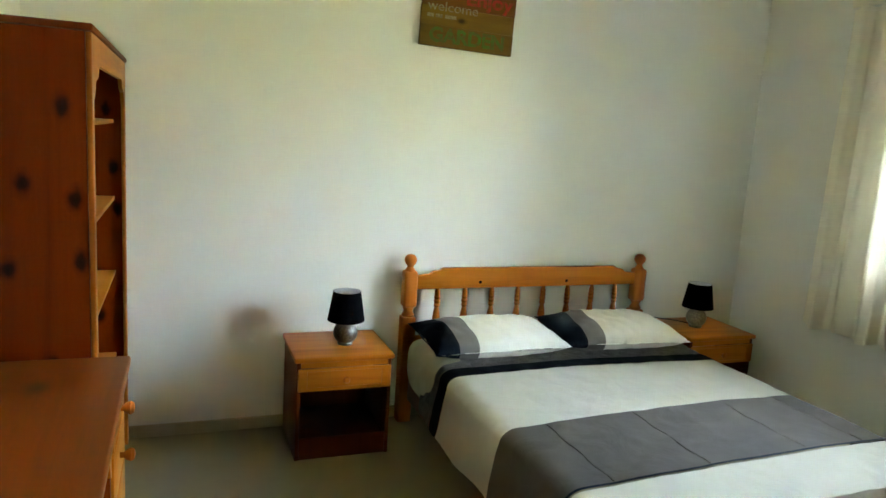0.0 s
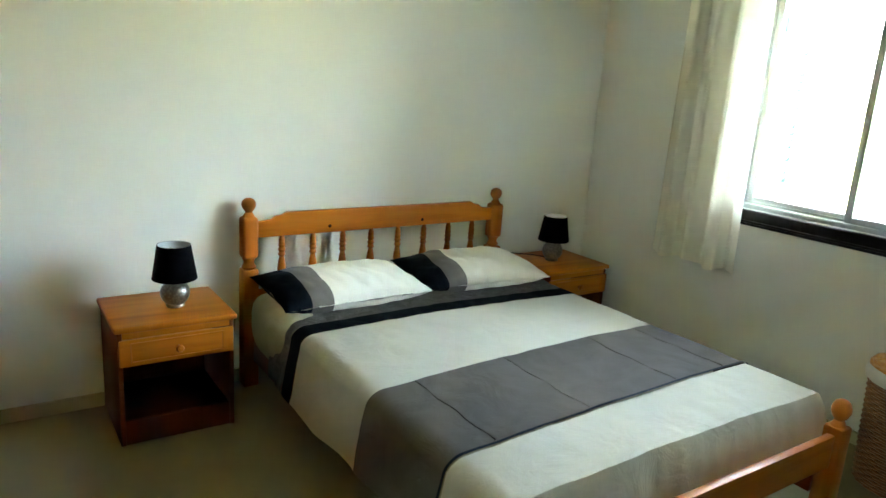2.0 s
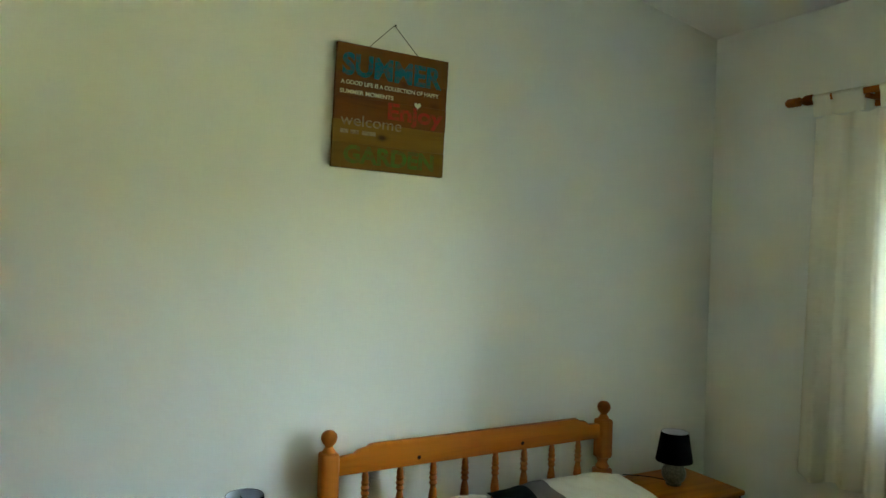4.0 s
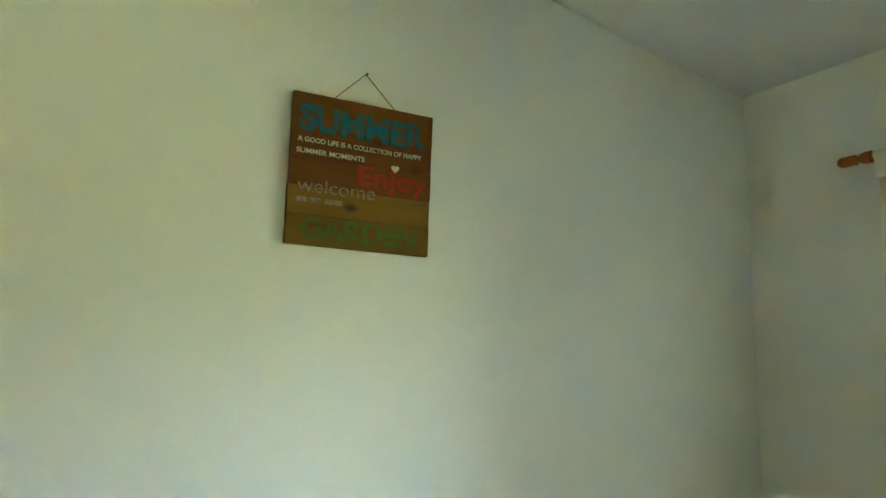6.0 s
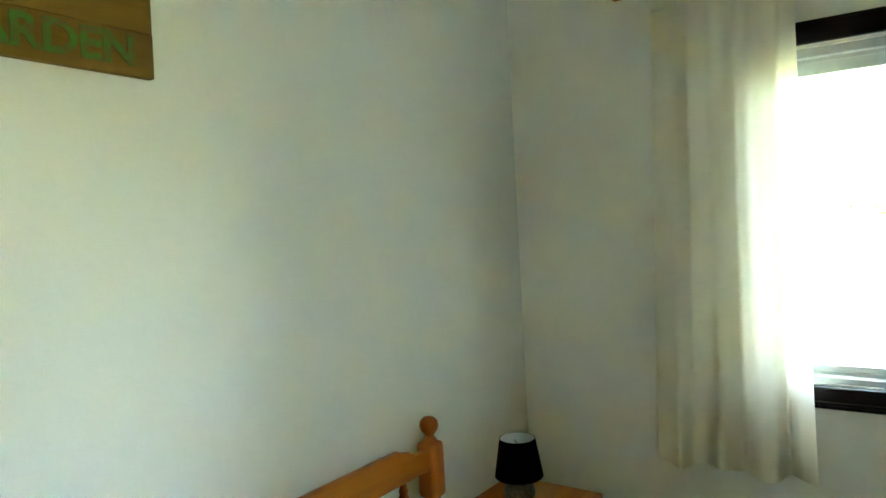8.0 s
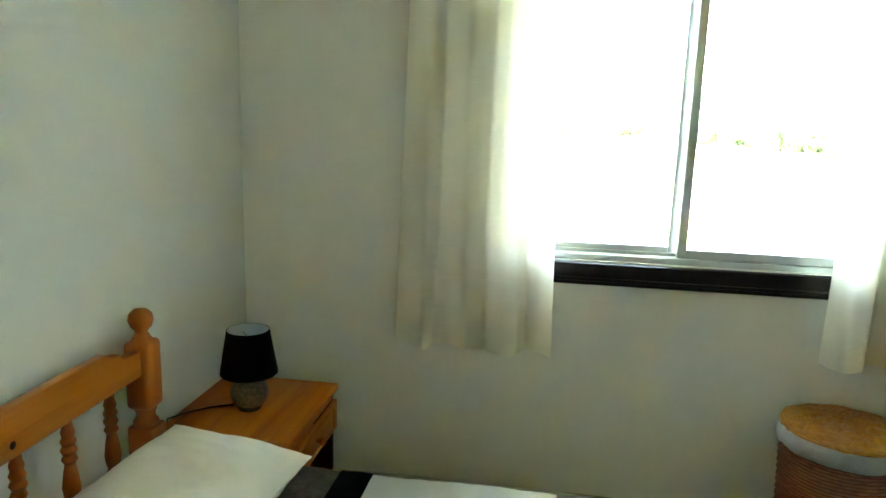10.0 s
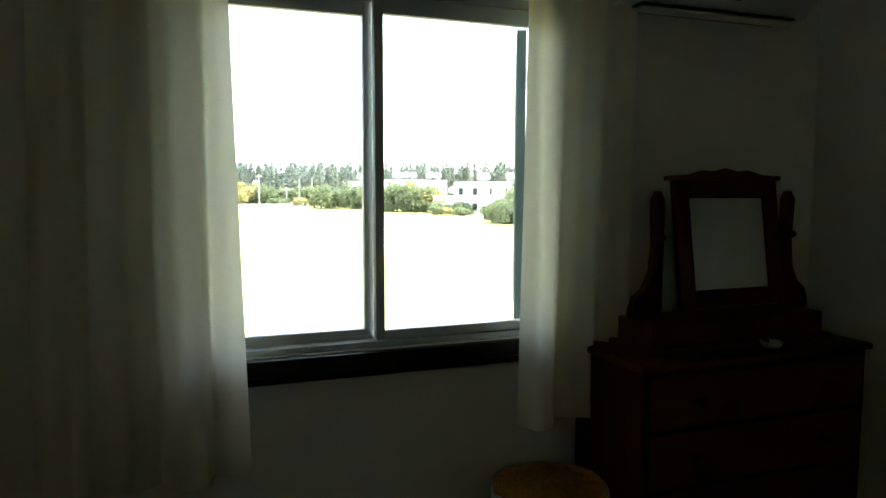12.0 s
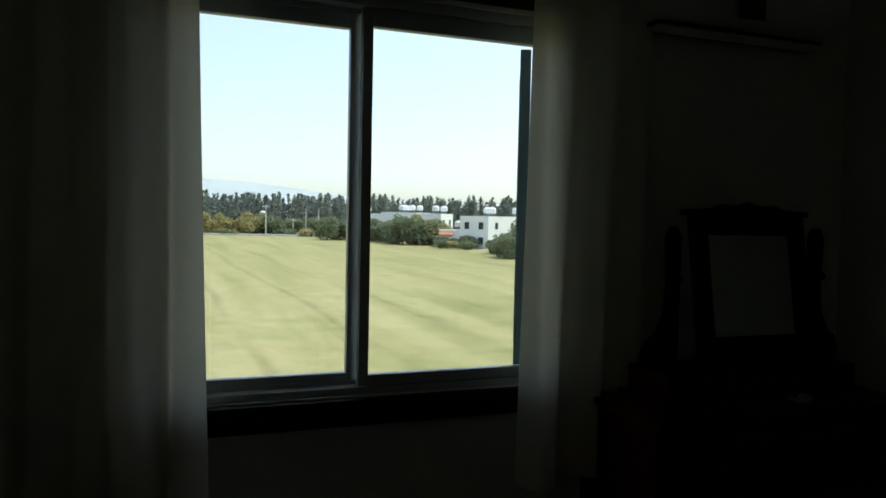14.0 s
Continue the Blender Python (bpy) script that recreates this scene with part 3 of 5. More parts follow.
def pillow(m, seed):
    """A soft pillow, flattened towards its corners, in a case with a black and a grey stripe at one end."""
    p = thing("pillow", "plump white pillow with black and grey stripes at one end", "pillow", m, "pillows on the bed")
    w, d, h = 0.74, 0.415, 0.155
    rnd = Vector((seed * 3.7, seed * 1.3, 0))

    def at(u, v, s):
        a, b = 2 * u - 1, 2 * v - 1
        e = max(0.0, (1 - abs(a) ** 2.6)) ** 0.55 * max(0.0, (1 - abs(b) ** 2.6)) ** 0.55
        pinch = 1 - 0.05 * (1 - abs(b) ** 2) * abs(a) ** 3
        x = a * w / 2 * pinch
        y = b * d / 2 * (1 - 0.06 * (1 - abs(a) ** 2) * abs(b) ** 3)
        z = s * h / 2 * e
        wr = noise.noise(Vector((x * 7, y * 9, s)) + rnd) * 0.014 + noise.noise(Vector((x * 24, y * 14, s)) + rnd) * 0.006 + abs(noise.noise(Vector((x * 11 + y * 6, y * 3, s * 2)) + rnd)) * 0.012 * (1 - b) / 2 * 1.6
        return Vector((x, y, z + wr * (0.35 + 0.65 * e) * s))

    def piece(name, ua, ub, mat, label):
        bm = bmesh.new()
        nu = max(6, int((ub - ua) * 64))
        for s in (1, -1):
            sheet(lambda u, v, s=s: at(ua + (ub - ua) * u, v, s), nu, 40, bm)
        bmesh.ops.remove_doubles(bm, verts=bm.verts, dist=0.0005)
        bmesh.ops.recalc_face_normals(bm, faces=bm.faces)
        part(name, bm, mat, p, label)
    piece("black_stripe", 0.0, 0.17, BLACK, "black satin end of the case")
    piece("grey_stripe", 0.17, 0.31, GREY, "grey satin stripe")
    piece("case", 0.31, 1.0, WHITE, "white cotton case, creased")


pillow(pose(-1.845, -0.312, 0.532, 6, 0, 2), 1)
pillow(pose(-1.105, -0.298, 0.532, 6, 0, -3), 2)


def spare():
    """The cream side of the sheet that bulges out under the pillows."""
    def at(u, v):
        a = 2 * math.pi * u
        b = math.pi * (v - 0.5)
        c = math.copysign(abs(math.cos(b)) ** 0.6, math.cos(b))
        x = 0.105 * c * math.copysign(abs(math.cos(a)) ** 0.7, math.cos(a))
        y = 0.235 * c * math.copysign(abs(math.sin(a)) ** 0.6, math.sin(a))
        z = 0.145 * math.copysign(abs(math.sin(b)) ** 0.7, math.sin(b))
        k = 0.008 * noise.noise(Vector((x * 14, y * 14, z * 14)))
        return Vector((-2.135 + x * (1 + k * 6), -0.335 + y, 0.360 + z + k))
    bm = sheet(at, 40, 24)
    bmesh.ops.remove_doubles(bm, verts=bm.verts, dist=0.0008)
    bmesh.ops.recalc_face_normals(bm, faces=bm.faces)
    tagged(part("folded_blanket", bm, SHEET), "cream sheet bulging out under the pillows", "blanket")


spare()


# nightstands -----------------------------------------------------------------------
def nightstand(m):
    """Origin on the floor at the middle of the back; the front faces -y."""
    n = thing("nightstand", "varnished pine nightstand with one drawer and an open shelf", "nightstand", m, "nightstands beside the bed")
    w, d, h = 0.445, 0.40, 0.498
    hw = w / 2
    part("top", boxes((-hw - 0.012, hw + 0.012, -d - 0.016, 0.0, h - 0.024, h), bevel=0.007, seg=3), PINE, n)
    for s in (-1, 1):
        x = s * (hw - 0.009)
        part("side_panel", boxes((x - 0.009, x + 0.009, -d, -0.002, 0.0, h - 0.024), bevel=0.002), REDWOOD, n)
    # Back and shelf take the dark pine to paint the recess's shade.
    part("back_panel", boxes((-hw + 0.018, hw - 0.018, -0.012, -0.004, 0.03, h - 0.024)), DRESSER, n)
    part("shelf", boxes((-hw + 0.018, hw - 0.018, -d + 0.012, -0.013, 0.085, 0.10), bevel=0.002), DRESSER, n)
    part("divider", boxes((-hw + 0.018, hw - 0.018, -d + 0.02, -0.013, 0.335, 0.347)), PINE, n)
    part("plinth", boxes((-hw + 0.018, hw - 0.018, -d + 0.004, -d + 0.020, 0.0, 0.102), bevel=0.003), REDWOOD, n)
    part("top_rail", boxes((-hw + 0.018, hw - 0.018, -d - 0.002, -d + 0.016, 0.446, h - 0.024), bevel=0.002), PINE, n)
    dr = part("drawer", boxes((-hw + 0.004, hw - 0.004, -d - 0.016, -d - 0.003, 0.338, 0.446), bevel=0.005), PINE, n, "drawer front with a sunk reeded panel")
    part("frame_strip", boxes((-hw + 0.045, hw - 0.045, -d - 0.020, -d - 0.015, 0.428, 0.434), (-hw + 0.045, hw - 0.045, -d - 0.020, -d - 0.015, 0.352, 0.358), (-hw + 0.045, -hw + 0.051, -d - 0.020, -d - 0.015, 0.358, 0.428), (hw - 0.051, hw - 0.045, -d - 0.020, -d - 0.015, 0.358, 0.428)), PINE, dr)
    part("knob", lathe([(0.007, 0), (0.007, 0.008), (0.013, 0.014), (0.016, 0.022), (0.012, 0.029), (0.0, 0.031)], 18, Matrix.Translation((0, -d - 0.015, 0.392)) @ Matrix.Rotation(radians(90), 4, "X")), TURNED, dr, "turned wooden knob")
    return n


stand = nightstand(pose(-2.608, -0.012, 0))
tagged(copy_thing(stand, pose(-0.428, -0.012, 0)), "varnished pine nightstand in the corner by the window")


def table_lamp(m):
    lamp = thing("table_lamp", "small table lamp, silver ball base and black shade, unlit", "table lamp", m, "lamps on the nightstands")
    prof = [(0.0, 0.0), (0.036, 0.0), (0.038, 0.006)]
    for i in range(1, 16):
        a = -math.pi / 2 + math.pi * (0.16 + 0.74 * i / 16)
        prof.append((0.059 * math.cos(a), 0.058 + 0.057 * math.sin(a)))
    prof += [(0.016, 0.114), (0.014, 0.124), (0.0, 0.124)]
    part("base", lathe(prof, 32), SILVER, lamp, "hammered silver ball")
    part("socket", lathe([(0.012, 0.120), (0.012, 0.165), (0.0, 0.165)], 14), BLACKP, lamp)
    sh = part("shade", lathe([(0.088, 0.118), (0.090, 0.120), (0.0665, 0.262), (0.0645, 0.262)], 40), SHADE, lamp, "black tapered cloth shade")
    return lamp


def open_shade(lamp):
    """The shade is a hollow cone with a pale lining."""
    for o in list(lamp.children):
        if o.name.startswith("shade"):
            bm = bmesh.new()
            bm.from_mesh(o.data)
            bmesh.ops.delete(bm, geom=[f for f in bm.faces if len(f.verts) > 4], context="FACES")
            bm.to_mesh(o.data)
            bm.free()
            lin = bmesh.new()
            seg = 40
            rings = [[lin.verts.new((r * math.cos(2 * math.pi * i / seg), r * math.sin(2 * math.pi * i / seg), z)) for i in range(seg)] for r, z in ((0.0878, 0.1185), (0.0642, 0.2615))]
            for i in range(seg):
                lin.faces.new((rings[0][i], rings[1][i], rings[1][(i + 1) % seg], rings[0][(i + 1) % seg]))
            part("lining", lin, LININGW, o, "pale inner lining")
            part("ring", boxes((-0.064, 0.064, -0.001, 0.001, 0.235, 0.237), (-0.001, 0.001, -0.064, 0.064, 0.2375, 0.2395)), BLACKP, o)


lampl = table_lamp(pose(-2.573, -0.232, 0.498))
open_shade(lampl)
copy_thing(lampl, pose(-0.458, -0.215, 0.498, 0, 0, 40))


def lamp_cord(x0, x1):
    pts = [(x0, -0.16, 0.503), (x0 - 0.03, -0.10, 0.502), (x0 - 0.08, -0.05, 0.502), (x1, -0.012, 0.503), (x1 - 0.005, -0.006, 0.47), (x1 - 0.01, -0.008, 0.25)]
    tagged(part("lamp_cord", tube(pts, 0.003, 6), BLACKP), "thin black lamp cord lying on the nightstand", "cord")


lamp_cord(-0.458, -0.60)


# sign on the wall ----------------------------------------------------------------------
def paint_for(name, c, wear=0.55):
    """Worn stencil paint over wood."""
    m, n, l, b = material(name, 0.8, spec=0.2)
    v = coords(n, l)
    fac = ramp(n, l, noise_tex(n, l, v, 38, 5, 0.7), [(0.30, (0, 0, 0)), (0.30 + 0.3 * wear, (1, 1, 1))])
    l.new(mix(n, l, fac, (0.13, 0.065, 0.022), c), b.inputs["Base Color"])
    return m


SIGNW = [wood("sign_plank_%d" % i, a, b_, (0.03, 0.015, 0.006), 0, 0.75, True, True, 9) for i, (a, b_) in enumerate((((0.165, 0.072, 0.015), (0.10, 0.040, 0.009)), ((0.150, 0.056, 0.011), (0.09, 0.032, 0.008)), ((0.20, 0.115, 0.020), (0.14, 0.076, 0.014))))]
TEAL, CREAM, RED, PALE, LEAFG = paint_for("teal_paint", (0.010, 0.135, 0.20), 0.75), paint_for("cream_paint", (0.62, 0.58, 0.45), 0.3), paint_for("red_paint", (0.36, 0.030, 0.016), 0.9), paint_for("pale_paint", (0.30, 0.24, 0.17), 0.8), paint_for("green_paint", (0.07, 0.165, 0.022), 1.1)


def lettering(name, text, mat, parent, x, z, width, height, label, bold=0.0):
    cu = bpy.data.curves.new(name, "FONT")
    cu.body, cu.size, cu.extrude, cu.offset = text, 1.0, 0.001, bold
    tmp = new(name + "_curve", cu)
    dg = bpy.context.evaluated_depsgraph_get()
    me = bpy.data.meshes.new_from_object(tmp.evaluated_get(dg))
    bpy.data.objects.remove(tmp)
    xs = [v.co.x for v in me.vertices]
    ys = [v.co.y for v in me.vertices]
    sx, sy = width / (max(xs) - min(xs)), height / (max(ys) - min(ys))
    me.transform(Matrix.Diagonal((sx, sy, 1, 1)) @ Matrix.Translation((-min(xs), -min(ys), 0)))
    me.materials.clear()
    me.materials.append(mat)
    ob = new(name, me)
    ob.parent = parent
    ob.matrix_basis = pose(x, -0.0125, z, 90)
    ob["label"] = label


def sign():
    s = thing("wall_sign", "square rustic plank sign with stencilled summer words", "sign", pose(-1.955, -0.018, 2.206, 0, 1.6, 0))
    w = 0.506
    hs = (0.118, 0.094, 0.098, 0.092, 0.102)
    z = 0.256
    for i, h in enumerate(hs):
        dx = (0.001, 0.0, 0.001, -0.001, 0.0)[i]
        bm = boxes((-w / 2 + dx, w / 2 + dx, -0.011, 0.011, z - h + 0.0004, z - 0.0004), bevel=0.001, seg=1)
        part("plank", bm, SIGNW[(0, 1, 1, 2, 2)[i]], s)
        z -= h
    for a in (-0.16, 0.12):
        part("batten", boxes((a, a + 0.04, 0.0115, 0.016, -0.22, 0.22)), SIGNW[0], s)
    lettering("lettering_summer", "SUMMER", TEAL, s, -0.228, 0.126, 0.452, 0.092, "large worn teal stencil letters", 0.035)
    lettering("lettering_line", "A GOOD LIFE IS A COLLECTION OF HAPPY", CREAM, s, -0.232, 0.090, 0.445, 0.017, "small cream stencil letters", 0.012)
    lettering("lettering_line", "SUMMER MOMENTS", CREAM, s, -0.234, 0.052, 0.235, 0.017, "small cream stencil letters", 0.012)
    lettering("lettering_enjoy", "Enjoy", RED, s, -0.02, -0.052, 0.26, 0.092, "red painted script letters", 0.03)
    lettering("lettering_welcome", "welcome", PALE, s, -0.225, -0.075, 0.27, 0.045, "faded pale letters", 0.0)
    lettering("lettering_garden", "GARDEN", LEAFG, s, -0.205, -0.228, 0.41, 0.075, "large faded green letters", 0.035)
    bars = bmesh.new()
    for a, b in ((-0.225, -0.19), (-0.18, -0.145), (-0.13, -0.07)):
        box(bars, a, b, -0.0135, -0.0115, -0.108, -0.092)
    part("faint_line", bars, PALE, s, "unreadable faded line of writing")
    h = bmesh.new()
    pts = []
    for i in range(28):
        t = 2 * math.pi * i / 28
        pts.append((0.115 + 0.00095 * 16 * math.sin(t) ** 3, 0.045 + 0.00095 * (13 * math.cos(t) - 5 * math.cos(2 * t) - 2 * math.cos(3 * t) - math.cos(4 * t))))
    extrude_outline(pts, 0.002, Matrix.Translation((0, -0.0135, 0)), h)
    part("heart", h, CREAM, s, "small cream heart")
    part("string", tube([(-0.118, 0.0, 0.25), (-0.10, 0.002, 0.27), (-0.004, 0.010, 0.367), (0.003, 0.010, 0.367), (0.118, 0.0, 0.25)], 0.0016, 5), STRING, s)
    part("nail", lathe([(0.0, 0), (0.004, 0), (0.004, 0.003), (0.0018, 0.004), (0.0018, 0.018)], 10, Matrix.Translation((0, -0.002, 0.368)) @ Matrix.Rotation(radians(-90), 4, "X")), BLACKP, s)


sign()


# tall bookcase and desk on the west side ------------------------------------------------
def bookcase():
    b = thing("bookcase", "tall knotty pine bookcase with open shelves and an arched top", "bookcase")
    x0, x1, y0, y1, h = WEST + 0.016, -3.568, -1.28, -0.03, 1.77
    t = 0.022
    for y in (y0, y1 - t):
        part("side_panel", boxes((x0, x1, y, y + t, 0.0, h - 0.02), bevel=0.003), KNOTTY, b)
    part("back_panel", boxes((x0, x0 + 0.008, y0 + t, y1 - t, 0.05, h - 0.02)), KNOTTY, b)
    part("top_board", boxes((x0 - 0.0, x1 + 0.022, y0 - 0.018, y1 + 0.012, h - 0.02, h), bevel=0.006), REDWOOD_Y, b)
    for z in (0.45, 0.835, 1.17, 1.505):
        part("shelf", boxes((x0 + 0.008, x1 - 0.030, y0 + t, y1 - t, z - 0.016, z), bevel=0.002), PINE_Y, b)
    part("plinth", boxes((x1 - 0.02, x1 - 0.004, y0 + t, y1 - t, 0.0, 0.07)), REDWOOD_Y, b)
    for y in (y0, y1 - 0.045):
        part("face_stile", boxes((x1 + 0.001, x1 + 0.016, y, y + 0.045, 0.0, h - 0.021), bevel=0.003), PINE_Z, b)
    ya, yb = y0 + 0.046, y1 - 0.046
    pts = [(ya, h - 0.021), (yb, h - 0.021), (yb, h - 0.20), (yb - 0.03, h - 0.185), (yb - 0.05, h - 0.15), (yb - 0.12, h - 0.135), (yb - 0.16, h - 0.10), (ya + 0.16, h - 0.10), (ya + 0.12, h - 0.135), (ya + 0.05, h - 0.15), (ya + 0.03, h - 0.185), (ya, h - 0.20)]
    part("arched_rail", extrude_outline(pts, 0.015, Matrix.Translation((x1 + 0.016, 0, 0)) @ Matrix.Rotation(radians(90), 4, "Z")), PINE_Y, b)
    return b


bookcase()


def desk():
    d = thing("desk", "varnished pine desk with drawers and an arched kneehole", "desk")
    x0, x1, y0, y1, h = WEST + 0.016, -3.482, -2.50, -1.305, 0.838
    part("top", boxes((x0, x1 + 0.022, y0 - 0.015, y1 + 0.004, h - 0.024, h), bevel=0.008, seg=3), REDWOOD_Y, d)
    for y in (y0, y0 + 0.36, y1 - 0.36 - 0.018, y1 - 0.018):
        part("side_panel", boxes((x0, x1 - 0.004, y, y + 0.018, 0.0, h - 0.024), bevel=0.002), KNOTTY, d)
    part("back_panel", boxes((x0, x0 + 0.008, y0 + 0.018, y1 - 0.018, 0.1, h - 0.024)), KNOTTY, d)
    knob = lathe([(0.008, 0), (0.008, 0.010), (0.015, 0.018), (0.019, 0.028), (0.014, 0.037), (0.0, 0.040)], 18)
    kn = mesh_of("knob", knob, TURNED)
    for ya in (y0 + 0.02, y1 - 0.358):
        for z0, z1 in ((0.700, 0.805), (0.545, 0.690), (0.32, 0.535), (0.09, 0.31)):
            dr = part("drawer", boxes((x1 - 0.016, x1 + 0.004, ya, ya + 0.338, z0, z1), bevel=0.005), PINE_Y, d, "pine drawer front")
            share("knob", kn, dr, Matrix.Translation((x1 + 0.004, ya + 0.169, (z0 + z1) / 2)) @ Matrix.Rotation(radians(90), 4, "Y"))
        part("plinth", boxes((x1 - 0.02, x1 - 0.004, ya, ya + 0.338, 0.0, 0.08)), REDWOOD_Y, d)
    ya, yb = y0 + 0.379, y1 - 0.379
    pts = [(ya, h - 0.026), (yb, h - 0.026), (yb, h - 0.19), (yb - 0.03, h - 0.175), (yb - 0.05, h - 0.13), (yb - 0.10, h - 0.11), (yb - 0.14, h - 0.085), (ya + 0.14, h - 0.085), (ya + 0.10, h - 0.11), (ya + 0.05, h - 0.13), (ya + 0.03, h - 0.175), (ya, h - 0.19)]
    part("arched_apron", extrude_outline(pts, 0.015, Matrix.Translation((x1, 0, 0)) @ Matrix.Rotation(radians(90), 4, "Z")), PINE_Y, d)


desk()


# dresser with swinging mirror, and laundry basket, on the window side -----------------------
def dresser():
    d = thing("dresser", "dark pine chest of drawers with round knobs", "dresser")
    x0, x1, y0, y1, h = -0.40, -0.018, -3.24, -2.297, 0.925
    part("top", boxes((x0 - 0.018, x1, y0 - 0.015, y1 + 0.015, h - 0.024, h), bevel=0.008, seg=3), DRESSER_Y, d)
    # Sides are darker than the front: the north face's shade is in the wood.
    for y in (y0, y1 - 0.02):
        part("side_panel", boxes((x0, x1, y, y + 0.02, 0.0, h - 0.024), bevel=0.004), DRESSER, d)
    part("back_panel", boxes((x1 - 0.008, x1, y0 + 0.02, y1 - 0.02, 0.06, h - 0.024)), DRESSER, d)
    part("plinth", boxes((x0 + 0.012, x0 + 0.03, y0 + 0.02, y1 - 0.02, 0.0, 0.085)), DRESSER_Y, d)
    kn = mesh_of("knob", lathe([(0.008, 0), (0.008, 0.010), (0.015, 0.018), (0.019, 0.028), (0.014, 0.037), (0.0, 0.040)], 18), DRESSER_Y)
    for i, (z0, z1) in enumerate(((0.71, 0.885), (0.52, 0.70), (0.31, 0.51), (0.095, 0.30))):
        dr = part("drawer", boxes((x0 - 0.012, x0 + 0.008, y0 + 0.024, y1 - 0.024, z0, z1), bevel=0.005), DRESSER_Y, d, "wide pine drawer front")
        for y in (y0 + 0.20, y1 - 0.20):
            share("knob", kn, dr, Matrix.Translation((x0 - 0.012, y, (z0 + z1) / 2)) @ Matrix.Rotation(radians(-90), 4, "Y"))
    return h


top_z = dresser()


def swing_mirror():
    """A toilet mirror on a shaped base, its glass tipped back a little."""
    m = thing("dressing_mirror", "dark pine dressing mirror tipped back between posts on a scrolled base", "mirror")
    yc, x = -2.772, -0.20
    part("base", boxes((x - 0.12, x + 0.10, yc - 0.40, yc + 0.40, top_z, top_z + 0.022), (x - 0.10, x + 0.09, yc - 0.37, yc + 0.37, top_z + 0.022, top_z + 0.10), bevel=0.006), DRESSER_Y, m)
    for s in (-1, 1):
        y = yc + s * 0.285
        pts = [(0.0, 0.0), (0.10 * s, 0.0), (0.10 * s, 0.03), (0.085 * s, 0.075), (0.05 * s, 0.10), (0.02 * s, 0.16), (0.012 * s, 0.25), (0.018 * s, 0.40), (0.0, 0.43), (-0.018 * s, 0.40), (-0.016 * s, 0.03)]
        part("post", extrude_outline(pts, 0.035, Matrix.Translation((x + 0.018, y, top_z + 0.10)) @ Matrix.Rotation(radians(90), 4, "Z")), DRESSER, m)
        part("pivot", lathe([(0.0, 0), (0.012, 0.0), (0.014, 0.01), (0.010, 0.02), (0.0, 0.022)], 14, Matrix.Translation((x - 0.018, y, 1.30)) @ Matrix.Rotation(radians(-90), 4, "Y")), DRESSER_Y, m)
    tilt = Matrix.Translation((x - 0.025, yc, 1.275)) @ Matrix.Rotation(radians(-9), 4, "Y").inverted()
    gw, gh, bw = 0.163, 0.157, 0.062
    frame_bm = boxes((-0.011, 0.011, -gw - bw, -gw, -gh - bw, gh + bw), (-0.011, 0.011, gw, gw + bw, -gh - bw, gh + bw), (-0.011, 0.011, -gw, gw, -gh - bw, -gh), (-0.011, 0.011, -gw, gw, gh, gh + bw), bevel=0.004)
    f = part("mirror_frame", frame_bm, DRESSER, m, m=tilt)
    crest = [(-0.245, gh + bw), (0.245, gh + bw), (0.245, gh + bw + 0.014), (0.16, gh + bw + 0.018), (0.10, gh + bw + 0.034), (0.05, gh + bw + 0.030), (0.0, gh + bw + 0.042), (-0.05, gh + bw + 0.030), (-0.10, gh + bw + 0.034), (-0.16, gh + bw + 0.018), (-0.245, gh + bw + 0.014)]
    part("crest", extrude_outline(crest, 0.026, Matrix.Translation((0.013, 0, 0)) @ Matrix.Rotation(radians(90), 4, "Z")), DRESSER_Y, f)
    part("mirror_glass", boxes((-0.003, 0.001, -gw, gw, -gh, gh)), MIRROR, f, "clear mirror glass")


swing_mirror()


def small_dish():
    bm = lathe([(0.0, 0.0), (0.022, 0.0), (0.034, 0.010), (0.036, 0.022), (0.033, 0.022), (0.030, 0.011), (0.0, 0.006)], 24, Matrix.Translation((-0.345, -2.86, top_z)))
    tagged(part("small_dish", bm, LINER), "small pale dish on the dresser", "dish")


small_dish()


